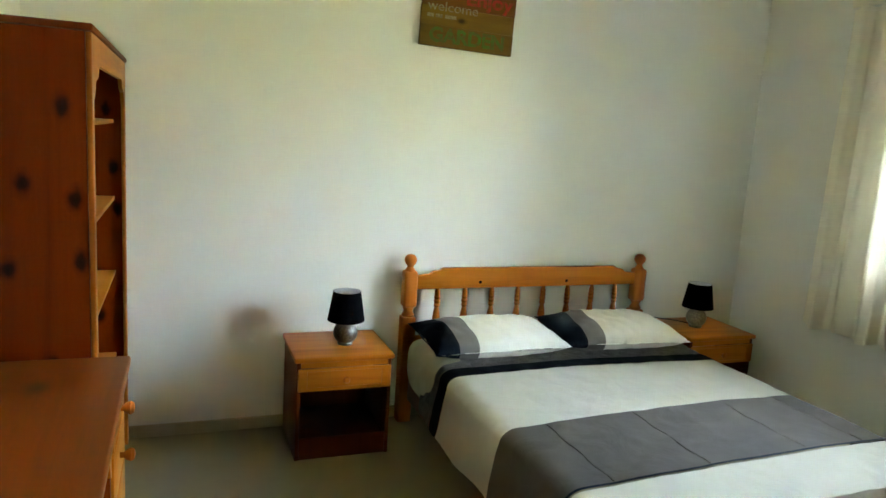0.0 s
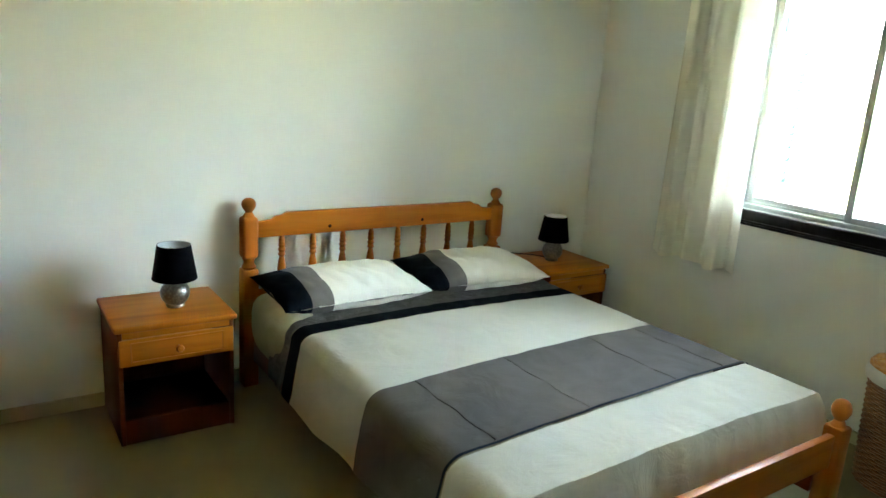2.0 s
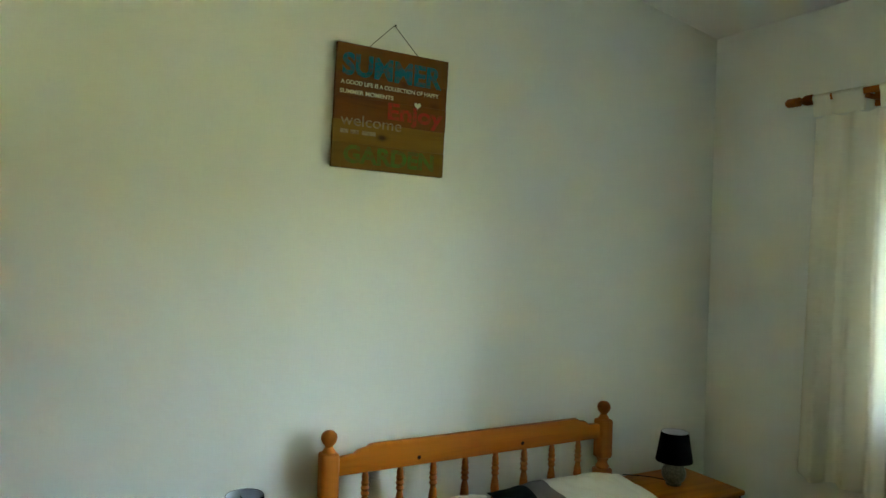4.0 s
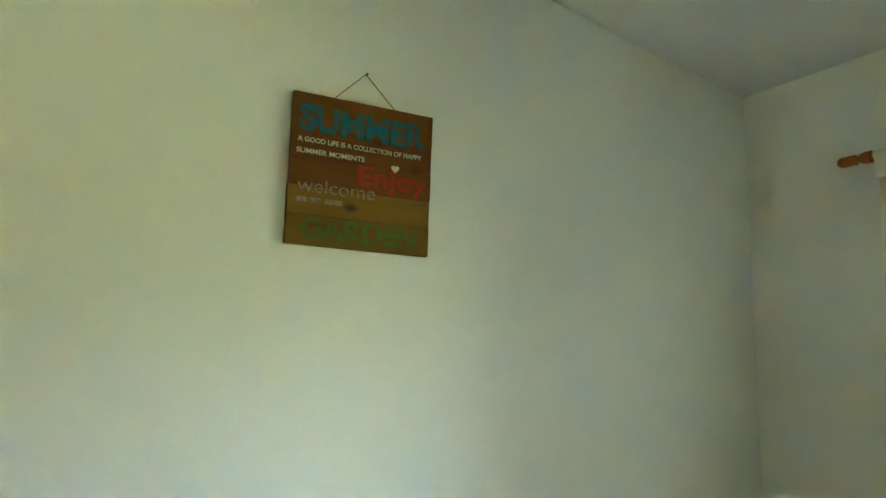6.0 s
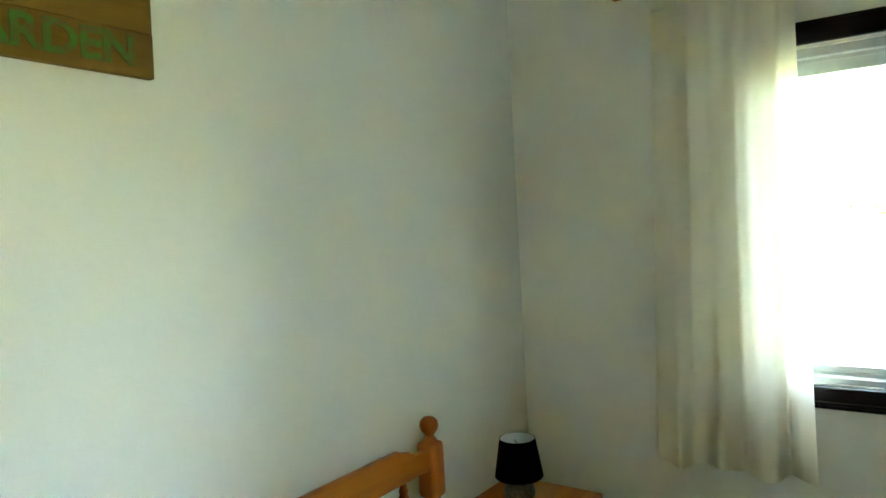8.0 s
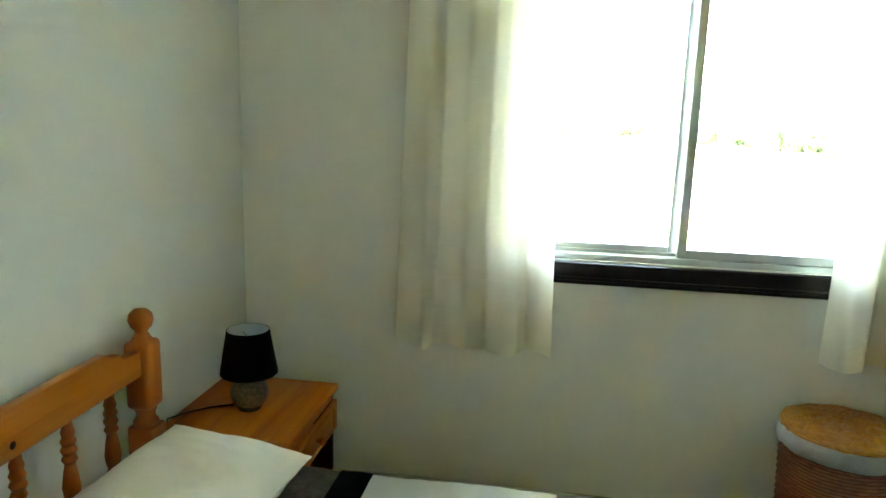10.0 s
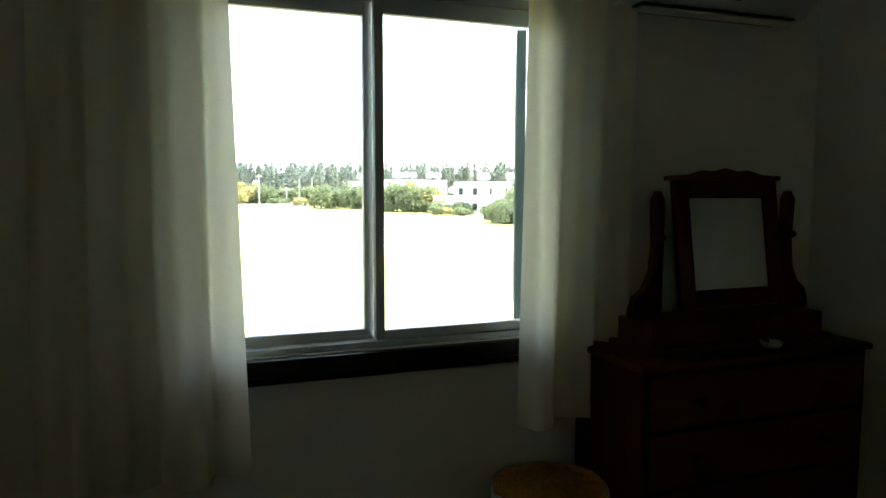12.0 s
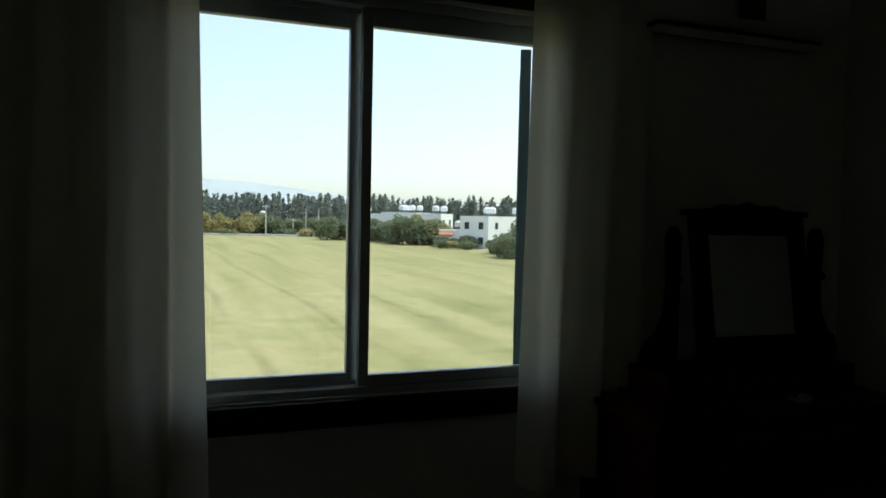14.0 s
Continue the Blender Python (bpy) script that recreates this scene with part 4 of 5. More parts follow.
def laundry_basket():
    cx, cy, h = -0.197, -2.094, 0.515
    b = thing("laundry_basket", "brown wicker laundry basket with white liner and straw lid", "basket", pose(cx, cy, -0.015, 0, 0, 12))
    ex, ey = 0.178, 0.180

    def radius(z):
        return 0.88 + 0.12 * z / h
    bm = bmesh.new()
    seg = 72
    rows = 40
    body = sheet(lambda u, v: Vector((ex * (radius(v * 0.46) - 0.03) * math.cos(2 * math.pi * u), ey * (radius(v * 0.46) - 0.03) * math.sin(2 * math.pi * u), 0.005 + v * 0.455)), seg, 6)
    part("inner_wall", body, WICKER, b)
    stakes = bmesh.new()
    for i in range(36):
        a = 2 * math.pi * (i + 0.5) / 36
        tube([(ex * radius(z) * math.cos(a) * 0.985, ey * radius(z) * math.sin(a) * 0.985, z) for z in (0.0, 0.15, 0.3, 0.47)], 0.0035, 5, stakes)
    part("stakes", stakes, WICKER, b)
    for r in range(rows):
        z = 0.010 + r * 0.0118
        pts = []
        for i in range(seg + 1):
            a = 2 * math.pi * i / seg
            k = radius(z) + 0.016 * math.cos(18 * a + math.pi * (r % 2))
            pts.append((ex * k * math.cos(a), ey * k * math.sin(a), z))
        tube(pts, 0.0058, 5, bm)
    part("weave", bm, WICKER, b, "woven brown wicker rows")
    part("liner", sheet(lambda u, v: Vector(((ex * 1.05 + 0.004 * math.sin(14 * math.pi * u)) * (1.0 + 0.03 * math.sin(math.pi * v)) * math.cos(2 * math.pi * u), (ey * 1.05 + 0.003 * math.sin(22 * math.pi * u)) * (1.0 + 0.03 * math.sin(math.pi * v)) * math.sin(2 * math.pi * u), 0.452 + 0.058 * v)), 96, 6, thick=-0.004), LINER, b, "white cloth liner turned over the rim")
    lid = new("lid", mesh_of("lid", sheet(lambda u, v: Vector((ex * 0.99 * v * math.cos(2 * math.pi * u), ey * 0.99 * v * math.sin(2 * math.pi * u), 0.532 - 0.022 * v * v)), 60, 8), STRAW))
    lid.parent = b
    lid["label"] = "domed golden straw lid"
    for r in range(19):
        v = 0.04 + 0.97 * r / 18
        pts = []
        for i in range(61):
            a = 2 * math.pi * i / 60
            lift = 0.0022 * math.sin(11 * a + r * 1.1) + 0.002 * math.sin(3 * a + r)
            pts.append((ex * v * math.cos(a), ey * v * math.sin(a), 0.534 - 0.022 * v * v + lift))
        part("coil", tube(pts, 0.0068, 5), STRAW, lid)
    for i in range(11):
        a0 = 2 * math.pi * i / 11

        def petal(u, v, a0=a0):
            r = 0.06 + 0.90 * v
            wd = 0.46 * math.sin(math.pi * min(1, v * 0.9 + 0.08)) * (1 if v < 0.6 else 1 - (v - 0.6) * 1.1)
            a = a0 + 0.75 * v + (u - 0.5) * wd
            ridge = 0.009 * math.cos((u - 0.5) * 3) * math.sin(math.pi * (0.12 + 0.8 * v)) + 0.006 * (u - 0.5)
            return Vector((ex * r * math.cos(a), ey * r * math.sin(a), 0.5395 - 0.022 * r * r + ridge + 0.0022 * math.cos(46 * v)))
        part("petal", sheet(petal, 6, 26, thick=0.003), STRAW, lid)


laundry_basket()


def air_conditioner():
    a = thing("air_conditioner", "white wall-mounted split air conditioner, switched off", "air conditioner")
    y0, y1, z0, z1 = -3.16, -2.36, 2.07, 2.36
    prof = [(-0.002, z0 + 0.02), (-0.05, z0), (-0.15, z0 + 0.012), (-0.195, z0 + 0.06), (-0.205, z0 + 0.12), (-0.20, z1 - 0.03), (-0.17, z1), (-0.002, z1)]
    bm = extrude_outline(prof, y1 - y0, Matrix.Translation((0, y0, 0)), bevel=0.008)
    part("body", bm, PLASTIC, a)
    part("outlet", boxes((-0.165, -0.055, y0 + 0.07, y1 - 0.07, z0 - 0.003, z0 + 0.006)), BLACKP, a, "dark air outlet slot")
    part("louvre", boxes((-0.160, -0.09, y0 + 0.075, y1 - 0.075, z0 - 0.010, z0 - 0.005), bevel=0.001), PLASTIC, a)
    part("display", boxes((-0.2095, -0.2055, -2.80, -2.70, z0 + 0.03, z1 - 0.06), bevel=0.001), BLACKP, a, "narrow black display strip")


air_conditioner()


# outside: one field to the horizon, hedges, trees, white houses, hazy hills ---------------------
GZ = -4.4


def field_material():
    m, n, l, b = material("dry_grass_field", 0.95, spec=0.1)
    v = coords(n, l)
    big = noise_tex(n, l, v, 0.02, 5, 0.6)
    mid = noise_tex(n, l, coords(n, l, (1.0, 0.35, 1.0)), 0.22, 6, 0.65)
    fine = noise_tex(n, l, v, 0.8, 6, 0.75)
    col = ramp(n, l, big, [(0.3, (0.33, 0.31, 0.13)), (0.5, (0.40, 0.37, 0.17)), (0.7, (0.30, 0.30, 0.11))])
    col = mix(n, l, 0.8, col, ramp(n, l, mid, [(0.32, (0.17, 0.215, 0.075)), (0.48, (0.36, 0.34, 0.15)), (0.62, (0.40, 0.35, 0.18)), (0.75, (0.50, 0.44, 0.24))]))
    col = mix(n, l, 0.5, col, ramp(n, l, fine, [(0.32, (0.10, 0.13, 0.04)), (0.5, (0.36, 0.34, 0.14)), (0.68, (0.60, 0.52, 0.27))]))
    streak = noise_tex(n, l, coords(n, l, (0.025, 0.30, 1.0)), 1.0, 6, 0.62, 0.5)
    col = mix(n, l, 0.5, col, ramp(n, l, streak, [(0.32, (0.20, 0.215, 0.075)), (0.5, (0.38, 0.35, 0.155)), (0.68, (0.50, 0.45, 0.24))]))
    rot = n.new("ShaderNodeMapping")
    rot.inputs["Rotation"].default_value = (0, 0, radians(-3))
    tc = n.new("ShaderNodeTexCoord")
    l.new(tc.outputs["Object"], rot.inputs["Vector"])
    wv = n.new("ShaderNodeTexWave")
    wv.wave_type, wv.bands_direction = "BANDS", "Y"
    wv.inputs["Scale"].default_value = 0.058
    wv.inputs["Distortion"].default_value = 1.1
    wv.inputs["Detail"].default_value = 3
    wv.inputs["Detail Scale"].default_value = 0.5
    l.new(rot.outputs["Vector"], wv.inputs["Vector"])
    rut = ramp(n, l, wv.outputs["Fac"], [(0.0, (0.8, 0.8, 0.8)), (0.012, (0.6, 0.6, 0.6)), (0.06, (0, 0, 0))])
    patchy = ramp(n, l, noise_tex(n, l, v, 0.06, 4), [(0.40, (0, 0, 0)), (0.60, (0.46, 0.46, 0.46))])
    col = mix(n, l, mix(n, l, 1.0, rut, patchy, "MULTIPLY"), col, (0.15, 0.14, 0.055))
    col = mix(n, l, 1.0, col, (0.91, 0.875, 0.92), "MULTIPLY")
    l.new(col, b.inputs["Base Color"])
    bump(n, l, b, fine, 0.3, 0.1)
    return m


def ground():
    bm = bmesh.new()
    xs = [-4500, -600, -150, -20, 40, 90, 150, 220, 300, 500, 1200, 4500]
    ys = [-4500, -1200, -500, -250, -150, -90, -40, 20, 90, 200, 500, 1200, 4500]
    g = [[bm.verts.new((x, y, GZ)) for y in ys] for x in xs]
    for i in range(len(xs) - 1):
        for j in range(len(ys) - 1):
            bm.faces.new((g[i][j], g[i + 1][j], g[i + 1][j + 1], g[i][j + 1]))
    return bm


setting("ground", ground(), field_material(), "mown yellow-green grass field with faint tractor lines", "field")
setting("house_base", boxes((WEST - 0.2, 0.16, SOUTH - 2.2, 0.2, GZ, -0.152)), OUTER, "rendered lower storey of the house", "wall")


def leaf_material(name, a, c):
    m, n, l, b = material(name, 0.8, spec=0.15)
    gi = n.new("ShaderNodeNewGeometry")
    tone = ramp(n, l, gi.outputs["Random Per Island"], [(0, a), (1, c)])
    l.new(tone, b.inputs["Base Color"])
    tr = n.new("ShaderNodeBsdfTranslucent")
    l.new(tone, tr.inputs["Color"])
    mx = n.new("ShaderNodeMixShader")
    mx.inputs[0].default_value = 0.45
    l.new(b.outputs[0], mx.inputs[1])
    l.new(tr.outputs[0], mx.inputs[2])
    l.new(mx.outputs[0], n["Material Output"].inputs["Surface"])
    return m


# Foliage colours lightened well past real leaves, with the distance haze mixed in.
LEAF_DARK = leaf_material("hazed_dark_foliage", (0.21, 0.235, 0.20), (0.28, 0.30, 0.26))
LEAF_MID = leaf_material("hazed_green_foliage", (0.21, 0.24, 0.145), (0.30, 0.33, 0.205))
LEAF_DRY = leaf_material("hazed_yellowing_foliage", (0.40, 0.36, 0.17), (0.50, 0.45, 0.24))
BARK = painted("bark", (0.09, 0.065, 0.045), (0.16, 0.12, 0.085), 0.95, 2, 0.8, 8)
RENDER = painted("white_render", (0.80, 0.79, 0.77), (0.85, 0.84, 0.82), 0.85, 0.4, 0.3, 4)
DARKPANE = painted("dark_window_pane", (0.02, 0.025, 0.03), (0.04, 0.045, 0.05), 0.2, 0.5, 0.0, 4)
ROOFT = painted("terracotta_tile", (0.36, 0.15, 0.08), (0.46, 0.21, 0.12), 0.85, 1, 0.4, 6)
TANK = painted("white_tank_paint", (0.74, 0.74, 0.73), (0.80, 0.80, 0.79), 0.5, 1, 0.05, 6)
STEEL = painted("galvanised_steel", (0.30, 0.31, 0.32), (0.38, 0.39, 0.40), 0.5, 2, 0.1, 10)
CARW = painted("white_car_paint", (0.70, 0.70, 0.70), (0.75, 0.75, 0.75), 0.25, 1, 0.0, 10, 0.5)
TYRE = painted("tyre_rubber", (0.015, 0.015, 0.015), (0.025, 0.025, 0.025), 0.9, 6)
FENCEW = painted("pale_fence_paint", (0.60, 0.59, 0.55), (0.68, 0.67, 0.63), 0.8, 1)


def leaf_clump(verts, faces, c, size, rnd):
    """A few crossed leaves round a point."""
    for _ in range(3):
        a, b = Vector((rnd.gauss(0, 1), rnd.gauss(0, 1), rnd.gauss(0, 1))).normalized(), Vector((rnd.gauss(0, 1), rnd.gauss(0, 1), rnd.gauss(0, 1)))
        b = (b - a * b.dot(a)).normalized()
        o = c + Vector((rnd.uniform(-1, 1), rnd.uniform(-1, 1), rnd.uniform(-1, 1))) * size * 0.7
        k = len(verts)
        s = size * rnd.uniform(0.6, 1.2)
        verts += [o - a * s, o - b * s * 0.55, o + a * s, o + b * s * 0.55]
        faces += [(k, k + 1, k + 2, k + 3)]


def crown_mesh(name, mat, shape, count, size, seed):
    rnd = random.Random(seed)
    verts, faces = [], []
    for _ in range(count):
        leaf_clump(verts, faces, shape(rnd), size, rnd)
    me = bpy.data.meshes.new(name)
    me.from_pydata([tuple(v) for v in verts], [], faces)
    me.materials.append(mat)
    return me


def lobed(w, h0, h1, seed):
    """Points inside several overlapping lobes of different size."""
    r0 = random.Random(seed)
    lobes = [(Vector((r0.uniform(-0.6, 0.6) * w, r0.uniform(-0.6, 0.6) * w, r0.uniform(h0 + 0.25 * (h1 - h0), h1 - 0.25 * (h1 - h0)))), r0.uniform(0.3, 0.6)) for _ in range(8)]

    def pick(rnd):
        c, k = rnd.choice(lobes)
        d = Vector((rnd.gauss(0, 1), rnd.gauss(0, 1), rnd.gauss(0, 1))).normalized() * rnd.uniform(0.55, 1.0)
        p = c + Vector((d.x * w * k, d.y * w * k, d.z * (h1 - h0) * 0.5 * k * 1.2))
        p.z = max(h0, p.z)
        return p
    return pick


def trunk(h, r, limbs, seed):
    rnd = random.Random(seed)
    bm = lathe([(r, -0.1), (r * 0.8, h * 0.3), (r * 0.55, h * 0.7), (r * 0.25, h)], 8)
    for _ in range(limbs):
        a, z = rnd.uniform(0, 6.283), h * rnd.uniform(0.45, 0.9)
        tube([(0, 0, z), (math.cos(a) * h * 0.12, math.sin(a) * h * 0.12, z + h * 0.10), (math.cos(a) * h * 0.22, math.sin(a) * h * 0.22, z + h * 0.22)], r * 0.28, 5, bm)
    return bm


def tree(name, label, mat, shape, count, size, th, tr, seed, m, group, limbs=5):
    t = thing(name, label, "tree", m, group)
    part("trunk", trunk(th, tr, limbs, seed), BARK, t)
    c = new("crown", crown_mesh("crown", mat, shape, count, size, seed))
    c.parent = t
    return t


def polar(bearing, dist):
    """A place on the ground, by its bearing off the +x axis (degrees, towards -y) from the room, and its distance."""
    return -2 + dist * math.cos(radians(bearing)), -1.1 - dist * math.sin(radians(bearing))


def set_out(base, x, y, rnd, lo=0.8, hi=1.2):
    s = rnd.uniform(lo, hi)
    c = copy_thing(base, pose(x, y, GZ, 0, 0, rnd.uniform(0, 360)))
    c.scale = (s * rnd.uniform(0.9, 1.1), s * rnd.uniform(0.9, 1.1), s)
    return c


def planting():
    rnd = random.Random(11)
    verts, faces, tv, tf = [], [], [], []
    for i in range(800):
        x, y = polar(rnd.uniform(-10, 35), rnd.uniform(238, 330))
        h, w = rnd.uniform(9.5, 14.0), rnd.uniform(2.2, 3.6)
        for _ in range(110):
            t = rnd.random() ** 1.15
            a = rnd.uniform(0, 6.283)
            r = w * (1.02 - t) ** 0.7 * rnd.uniform(0.3, 1.05) * (0.75 + 0.35 * math.sin(a * 3 + t * 7 + i))
            leaf_clump(verts, faces, Vector((x + r * math.cos(a), y + r * math.sin(a), GZ + 0.6 + (h - 0.6) * t)), rnd.uniform(0.35, 0.6), rnd)
        k = len(tv)
        tv += [Vector((x + dx, y + dy, GZ + z)) for z, q in ((0, 0.2), (h * 0.8, 0.08)) for dx, dy in ((-q, -q), (q, -q), (q, q), (-q, q))]
        tf += [(k + j, k + (j + 1) % 4, k + 4 + (j + 1) % 4, k + 4 + j) for j in range(4)]
    wood_ob = thing("far_wood", "dense wood of dark pines behind the field", "wood")
    wood_ob["kind"] = "stuff"
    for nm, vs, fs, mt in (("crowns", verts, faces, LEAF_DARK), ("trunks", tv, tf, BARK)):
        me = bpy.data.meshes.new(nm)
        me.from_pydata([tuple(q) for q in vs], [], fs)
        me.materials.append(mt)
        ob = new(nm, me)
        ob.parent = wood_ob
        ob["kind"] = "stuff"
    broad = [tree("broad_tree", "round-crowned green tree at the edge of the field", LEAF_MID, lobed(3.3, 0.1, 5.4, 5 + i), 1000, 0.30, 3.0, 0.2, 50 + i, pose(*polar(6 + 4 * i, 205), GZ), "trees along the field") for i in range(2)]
    for b, d in ((-2, 225), (1.5, 222), (8, 215), (6.7, 203), (7.4, 206), (8.3, 208), (10.9, 172), (11.4, 176), (12.0, 174), (12.8, 178), (13.6, 172), (14.4, 168), (15.0, 164), (15.7, 161), (16.3, 158), (17.0, 152), (17.6, 149), (18.2, 150), (18.8, 153), (27.4, 112), (29, 108), (31, 104), (-6, 228), (4.5, 235), (6.5, 232), (13.8, 205), (-0.6, 209), (9.6, 228), (26.8, 109), (28.2, 106)):
        set_out(broad[rnd.randrange(2)], *polar(b, d), rnd, 0.75, 1.15)
    for b, d in ((25.3, 108), (26.0, 105)):
        set_out(broad[0], *polar(b, d), rnd, 0.66, 0.74)
    dry = tree("yellowing_tree", "broad tree with yellowing leaves at the field's edge", LEAF_DRY, lobed(4.6, 0.1, 7.2, 8), 1500, 0.32, 3.0, 0.2, 61, pose(*polar(0.4, 212), GZ), "trees along the field")
    for b, d in ((1.2, 205), (2.2, 203), (3.2, 205), (4.3, 203), (5.2, 204), (5.9, 207), (-1.6, 214), (19.0, 151), (20.2, 162), (-3, 210), (-4.5, 212)):
        set_out(dry, *polar(b, d), rnd, 0.8, 1.1)

    def bush(seed, mat, label):
        t = thing("bush", label, "bush", pose(*polar(19 + seed, 134), GZ), "bushes along the field")
        c = new("crown", crown_mesh("crown", mat, lobed(1.6, 0.0, 1.8, seed), 320, 0.18, seed))
        c.parent = t
        part("stem", tube([(0, 0, -0.05), (0.05, 0.02, 0.5), (0.1, 0.05, 1.0)], 0.05, 5), BARK, t)
        return t
    shrubs = [bush(1, LEAF_MID, "low green bush at the field's edge"), bush(2, LEAF_DRY, "low yellowing bush at the field's edge")]
    for i in range(96):
        b = rnd.uniform(-6, 20) if i < 56 else rnd.uniform(18.5, 31)
        edge = 202 if b < 8 else (202 - (b - 8) * 4.9)
        set_out(shrubs[0 if rnd.random() < 0.75 else 1], *polar(b, max(96, edge + rnd.uniform(-3, 9))), rnd, 0.7, 1.5)


planting()


def villa(bearing, dist, w, d, h, turn, label, storeys=2, tiled=False, tanks=2, seed=0):
    x, y = polar(bearing, dist)
    v = thing("house", label, "house", pose(x, y, GZ, 0, 0, turn), "white houses beyond the field")
    rnd = random.Random(seed)
    body = part("wall", boxes((-d / 2, d / 2, -w / 2, w / 2, 0, h), (-d / 2, d / 2, -w / 2, -w / 2 + 0.25, h, h + 0.5), (-d / 2, d / 2, w / 2 - 0.25, w / 2, h, h + 0.5), (-d / 2, -d / 2 + 0.25, -w / 2 + 0.25, w / 2 - 0.25, h, h + 0.5), (d / 2 - 0.25, d / 2, -w / 2 + 0.25, w / 2 - 0.25, h, h + 0.5)), RENDER, v)
    part("roof", boxes((-d / 2 + 0.26, d / 2 - 0.26, -w / 2 + 0.26, w / 2 - 0.26, h + 0.004, h + 0.05)), RENDER, v)
    k = max(2, int(w / 3.2))
    for s in range(storeys):
        z = 0.9 + s * (h / storeys)
        for i in range(k):
            yy = -w / 2 + w * (i + 0.5) / k
            if rnd.random() < 0.85:
                wn_ = part("window", boxes((-d / 2 - 0.05, -d / 2 - 0.004, yy - 0.62, yy + 0.62, z - 0.08, z), (-d / 2 - 0.05, -d / 2 - 0.004, yy - 0.62, yy + 0.62, z + 1.3, z + 1.38), (-d / 2 - 0.05, -d / 2 - 0.004, yy - 0.62, yy - 0.54, z, z + 1.3), (-d / 2 - 0.05, -d / 2 - 0.004, yy + 0.54, yy + 0.62, z, z + 1.3)), ALU, v)
                part("pane", boxes((-d / 2 - 0.02, -d / 2 - 0.004, yy - 0.54, yy + 0.54, z, z + 1.3)), DARKPANE, wn_)
        for i in range(2):
            xx = -d / 4 + i * d / 2
            part("pane", boxes((xx - 0.5, xx + 0.5, -w / 2 - 0.02, -w / 2 - 0.004, z, z + 1.3)), DARKPANE, v)
    if tiled:
        bm = extrude_outline([(-d / 2 - 2.6, 2.5), (-d / 2 - 0.01, 3.1), (-d / 2 - 0.01, 2.9), (-d / 2 - 2.6, 2.3)], w * 0.55, Matrix.Translation((0, -w * 0.05, 0)))
        part("porch_roof", bm, ROOFT, v, "terracotta tiled porch roof")
        for yy in (-w * 0.03, w * 0.48):
            part("porch_post", boxes((-d / 2 - 2.5, -d / 2 - 2.3, yy - 0.1, yy + 0.1, 0, 2.31)), RENDER, v)
    for i in range(tanks):
        a, b = rnd.uniform(-d / 3, d / 3), rnd.uniform(-w / 2.6, w / 2.6)
        # Radius widened past a real tank's, to stand for its bright bloom.
        t = part("water_tank", lathe([(0.0, h + 1.1), (0.78, h + 1.12), (0.88, h + 1.3), (0.88, h + 2.0), (0.62, h + 2.3), (0.0, h + 2.45)], 16, Matrix.Translation((a, b, 0))), TANK, v, "white roof water tank")
        part("tank_stand", boxes((a - 0.45, a - 0.38, b - 0.45, b - 0.38, h + 0.05, h + 1.12), (a + 0.38, a + 0.45, b - 0.45, b - 0.38, h + 0.05, h + 1.12), (a - 0.45, a - 0.38, b + 0.38, b + 0.45, h + 0.05, h + 1.12), (a + 0.38, a + 0.45, b + 0.38, b + 0.45, h + 0.05, h + 1.12)), STEEL, t)
    return v


villa(24.1, 143, 7.0, 11.0, 5.9, -60, "white two-storey flat-roofed house beyond the field", 2, False, 2, 1)
villa(20.9, 148, 5.0, 5, 3.0, -20, "low white house with a terracotta porch roof", 1, True, 1, 2)
villa(27.4, 156, 9.0, 8, 6.0, -60, "white flat-roofed house with roof tanks", 2, False, 3, 3)
villa(30.6, 165, 10, 8, 6.0, -60, "white flat-roofed house with roof tanks", 2, False, 2, 4)
villa(17.2, 182, 10, 8, 6.6, -45, "white flat-roofed house behind the trees", 2, False, 4, 5)
villa(14.6, 190, 8, 7, 6.2, -40, "white flat-roofed house behind the trees", 2, False, 3, 6)
villa(5.2, 236, 8, 7, 4.6, -5, "white flat-roofed house behind the trees", 1, False, 1, 7)
villa(19.5, 172, 7, 7, 6.4, -45, "white flat-roofed house behind the trees", 2, False, 2, 8)


def utility_pole(bearing, dist, h, arm):
    x, y = polar(bearing, dist)
    p = thing("utility_pole", "tall pale pole at the far edge of the field", "pole", pose(x, y, GZ, 0, 0, 20), "poles along the road")
    part("shaft", lathe([(0.16, -0.1), (0.10, h)], 10), FENCEW, p)
    if arm:
        part("lamp_arm", tube([(0, 0, h - 0.1), (0, -0.5, h + 0.5), (0, -1.6, h + 0.7)], 0.06, 6), STEEL, p)
        part("lamp_head", boxes((-0.14, 0.14, -2.2, -1.5, h + 0.62, h + 0.76), bevel=0.03), STEEL, p)
    else:
        part("crossarm", boxes((-0.06, 0.06, -1.0, 1.0, h - 0.6, h - 0.45)), FENCEW, p)


utility_pole(6.1, 200, 8.6, False)
utility_pole(9.2, 204, 7.6, True)
utility_pole(10.2, 206, 7.6, True)
utility_pole(8.2, 203, 5.0, False)


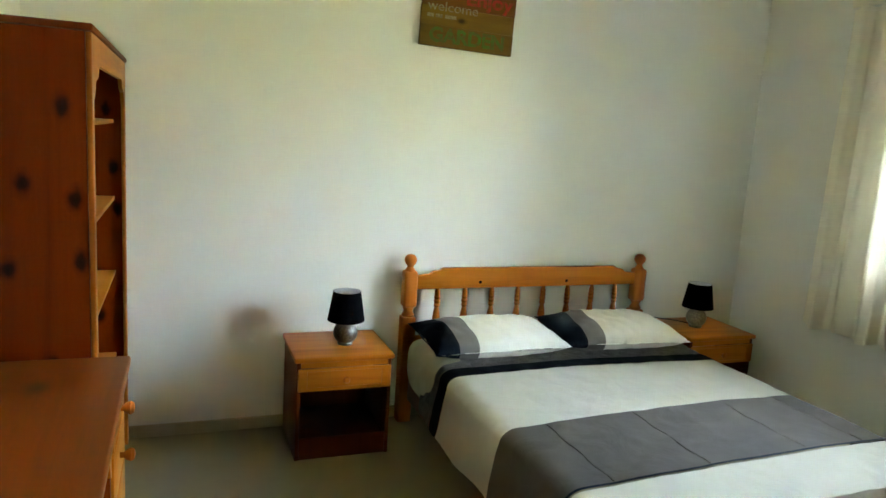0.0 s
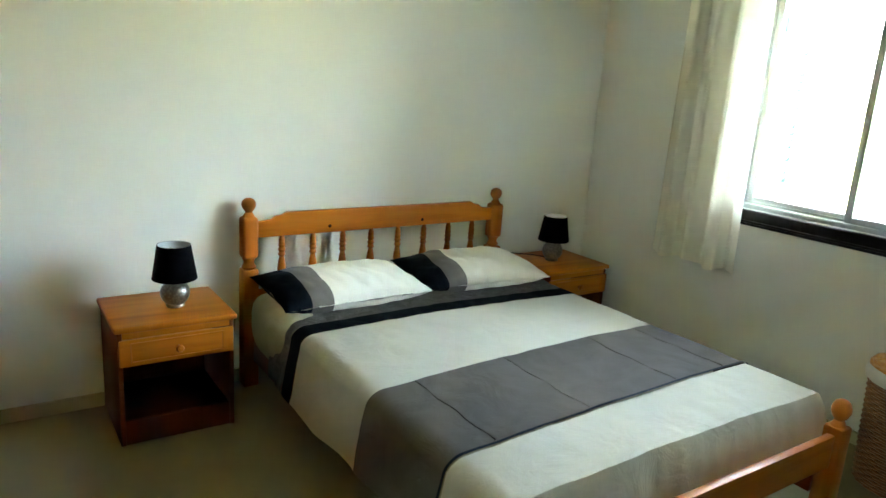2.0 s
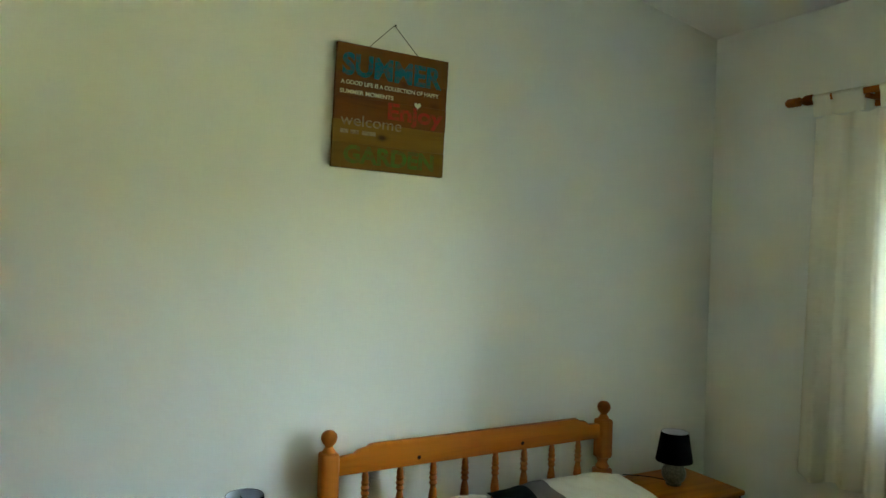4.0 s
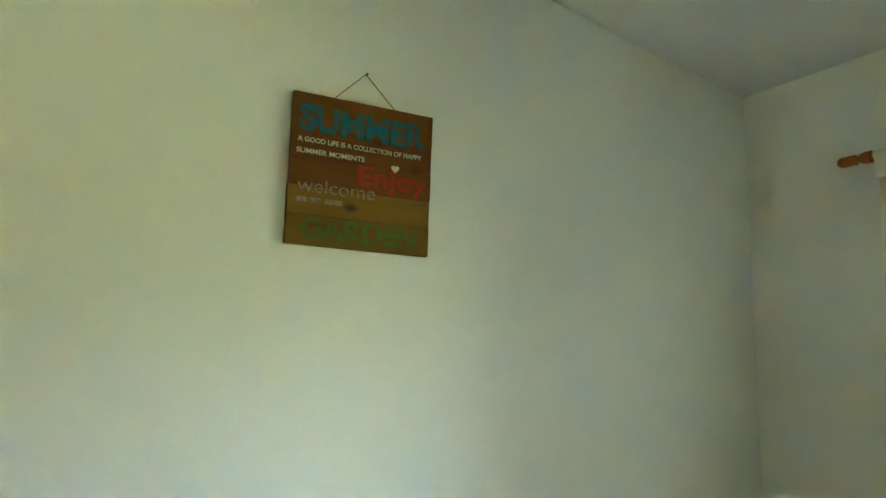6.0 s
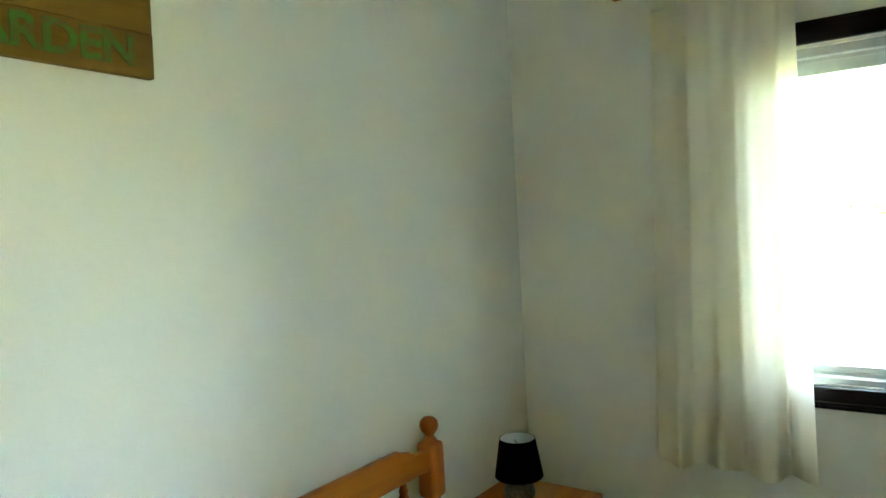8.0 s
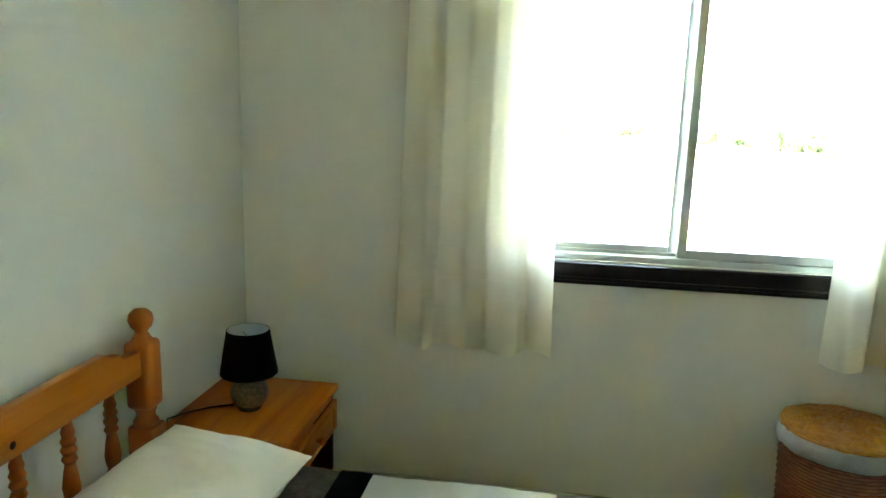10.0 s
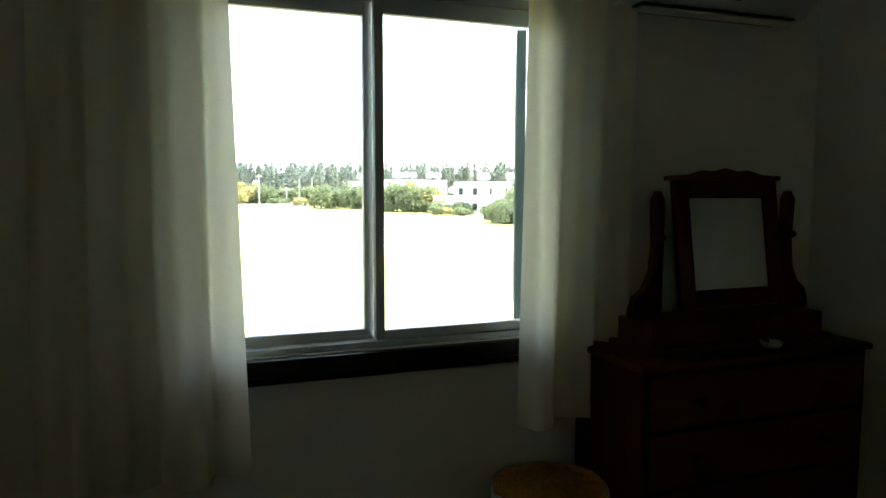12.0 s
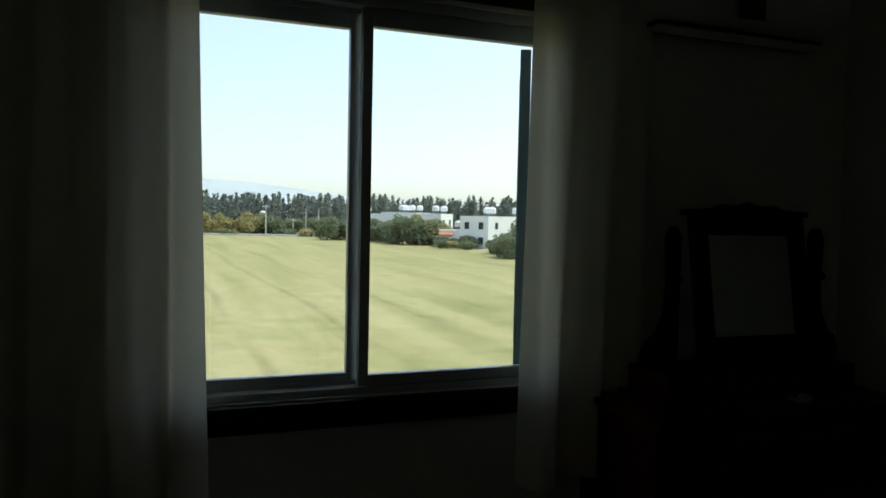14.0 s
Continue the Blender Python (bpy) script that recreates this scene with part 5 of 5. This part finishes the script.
def car(bearing, dist, turn):
    x, y = polar(bearing, dist)
    c = thing("car", "white car parked at the far edge of the field", "car", pose(x, y, GZ, 0, 0, turn), "parked cars")
    side = [(-2.1, 0.35), (-2.15, 0.75), (-1.95, 0.92), (-1.2, 1.0), (-0.6, 1.42), (0.9, 1.45), (1.65, 1.02), (2.1, 0.9), (2.15, 0.4)]
    part("body", extrude_outline(side, 1.7, Matrix.Translation((0, -0.85, 0)), bevel=0.05), CARW, c)
    for yy in (-0.856, 0.852):
        part("side_window", extrude_outline([(-1.0, 1.0), (-0.55, 1.34), (0.85, 1.36), (1.4, 1.02)], 0.004, Matrix.Translation((0, yy, 0))), DARKPANE, c)
    for xx in (-1.35, 1.35):
        for yy in (-0.86, 0.66):
            part("wheel", lathe([(0.18, 0), (0.32, 0.02), (0.32, 0.18), (0.18, 0.2)], 18, Matrix.Translation((xx, yy + 0.2, 0.32)) @ Matrix.Rotation(radians(90), 4, "X")), TYRE, c)


car(9.1, 198, 80)
car(10.0, 197, 84)


def low_wall():
    a, b = Vector(polar(-3, 204)), Vector(polar(11, 196))
    d = (b - a).length
    ang = math.degrees(math.atan2(b.y - a.y, b.x - a.x))
    w = tagged(part("field_wall", boxes((0, d, -0.1, 0.1, 0, 0.55), bevel=0.02), FENCEW, m=pose(a.x, a.y, GZ, 0, 0, ang)), "low pale wall along the far side of the field", "wall", kind="structure")


low_wall()


def hills():
    """Low hills at the horizon, their haze put into the pale colour."""
    m, n, l, b = material("hazy_hill", 1.0, spec=0.0)
    l.new(ramp(n, l, noise_tex(n, l, coords(n, l), 0.004, 4), [(0.3, (0.43, 0.46, 0.47)), (0.7, (0.49, 0.52, 0.53))]), b.inputs["Base Color"])
    bm = bmesh.new()
    lo, hi = [], []
    k = 90
    for i in range(k + 1):
        bearing = -40 + 100 * i / k
        x, y = polar(bearing, 3600)
        x2, y2 = polar(bearing, 4300)
        h = 100 + 30 * noise.noise(Vector((bearing * 0.06, 3, 0))) + 14 * noise.noise(Vector((bearing * 0.35, 7, 0))) + 100 * math.exp(-((bearing - 2) / 9) ** 2)
        lo.append(bm.verts.new((x, y, GZ - 1)))
        hi.append(bm.verts.new((x2, y2, GZ + h)))
    for i in range(k):
        bm.faces.new((lo[i], hi[i], hi[i + 1], lo[i + 1]))
    setting("backdrop", bm, m, "pale hazy hills on the horizon", "hills", smooth=True)


hills()
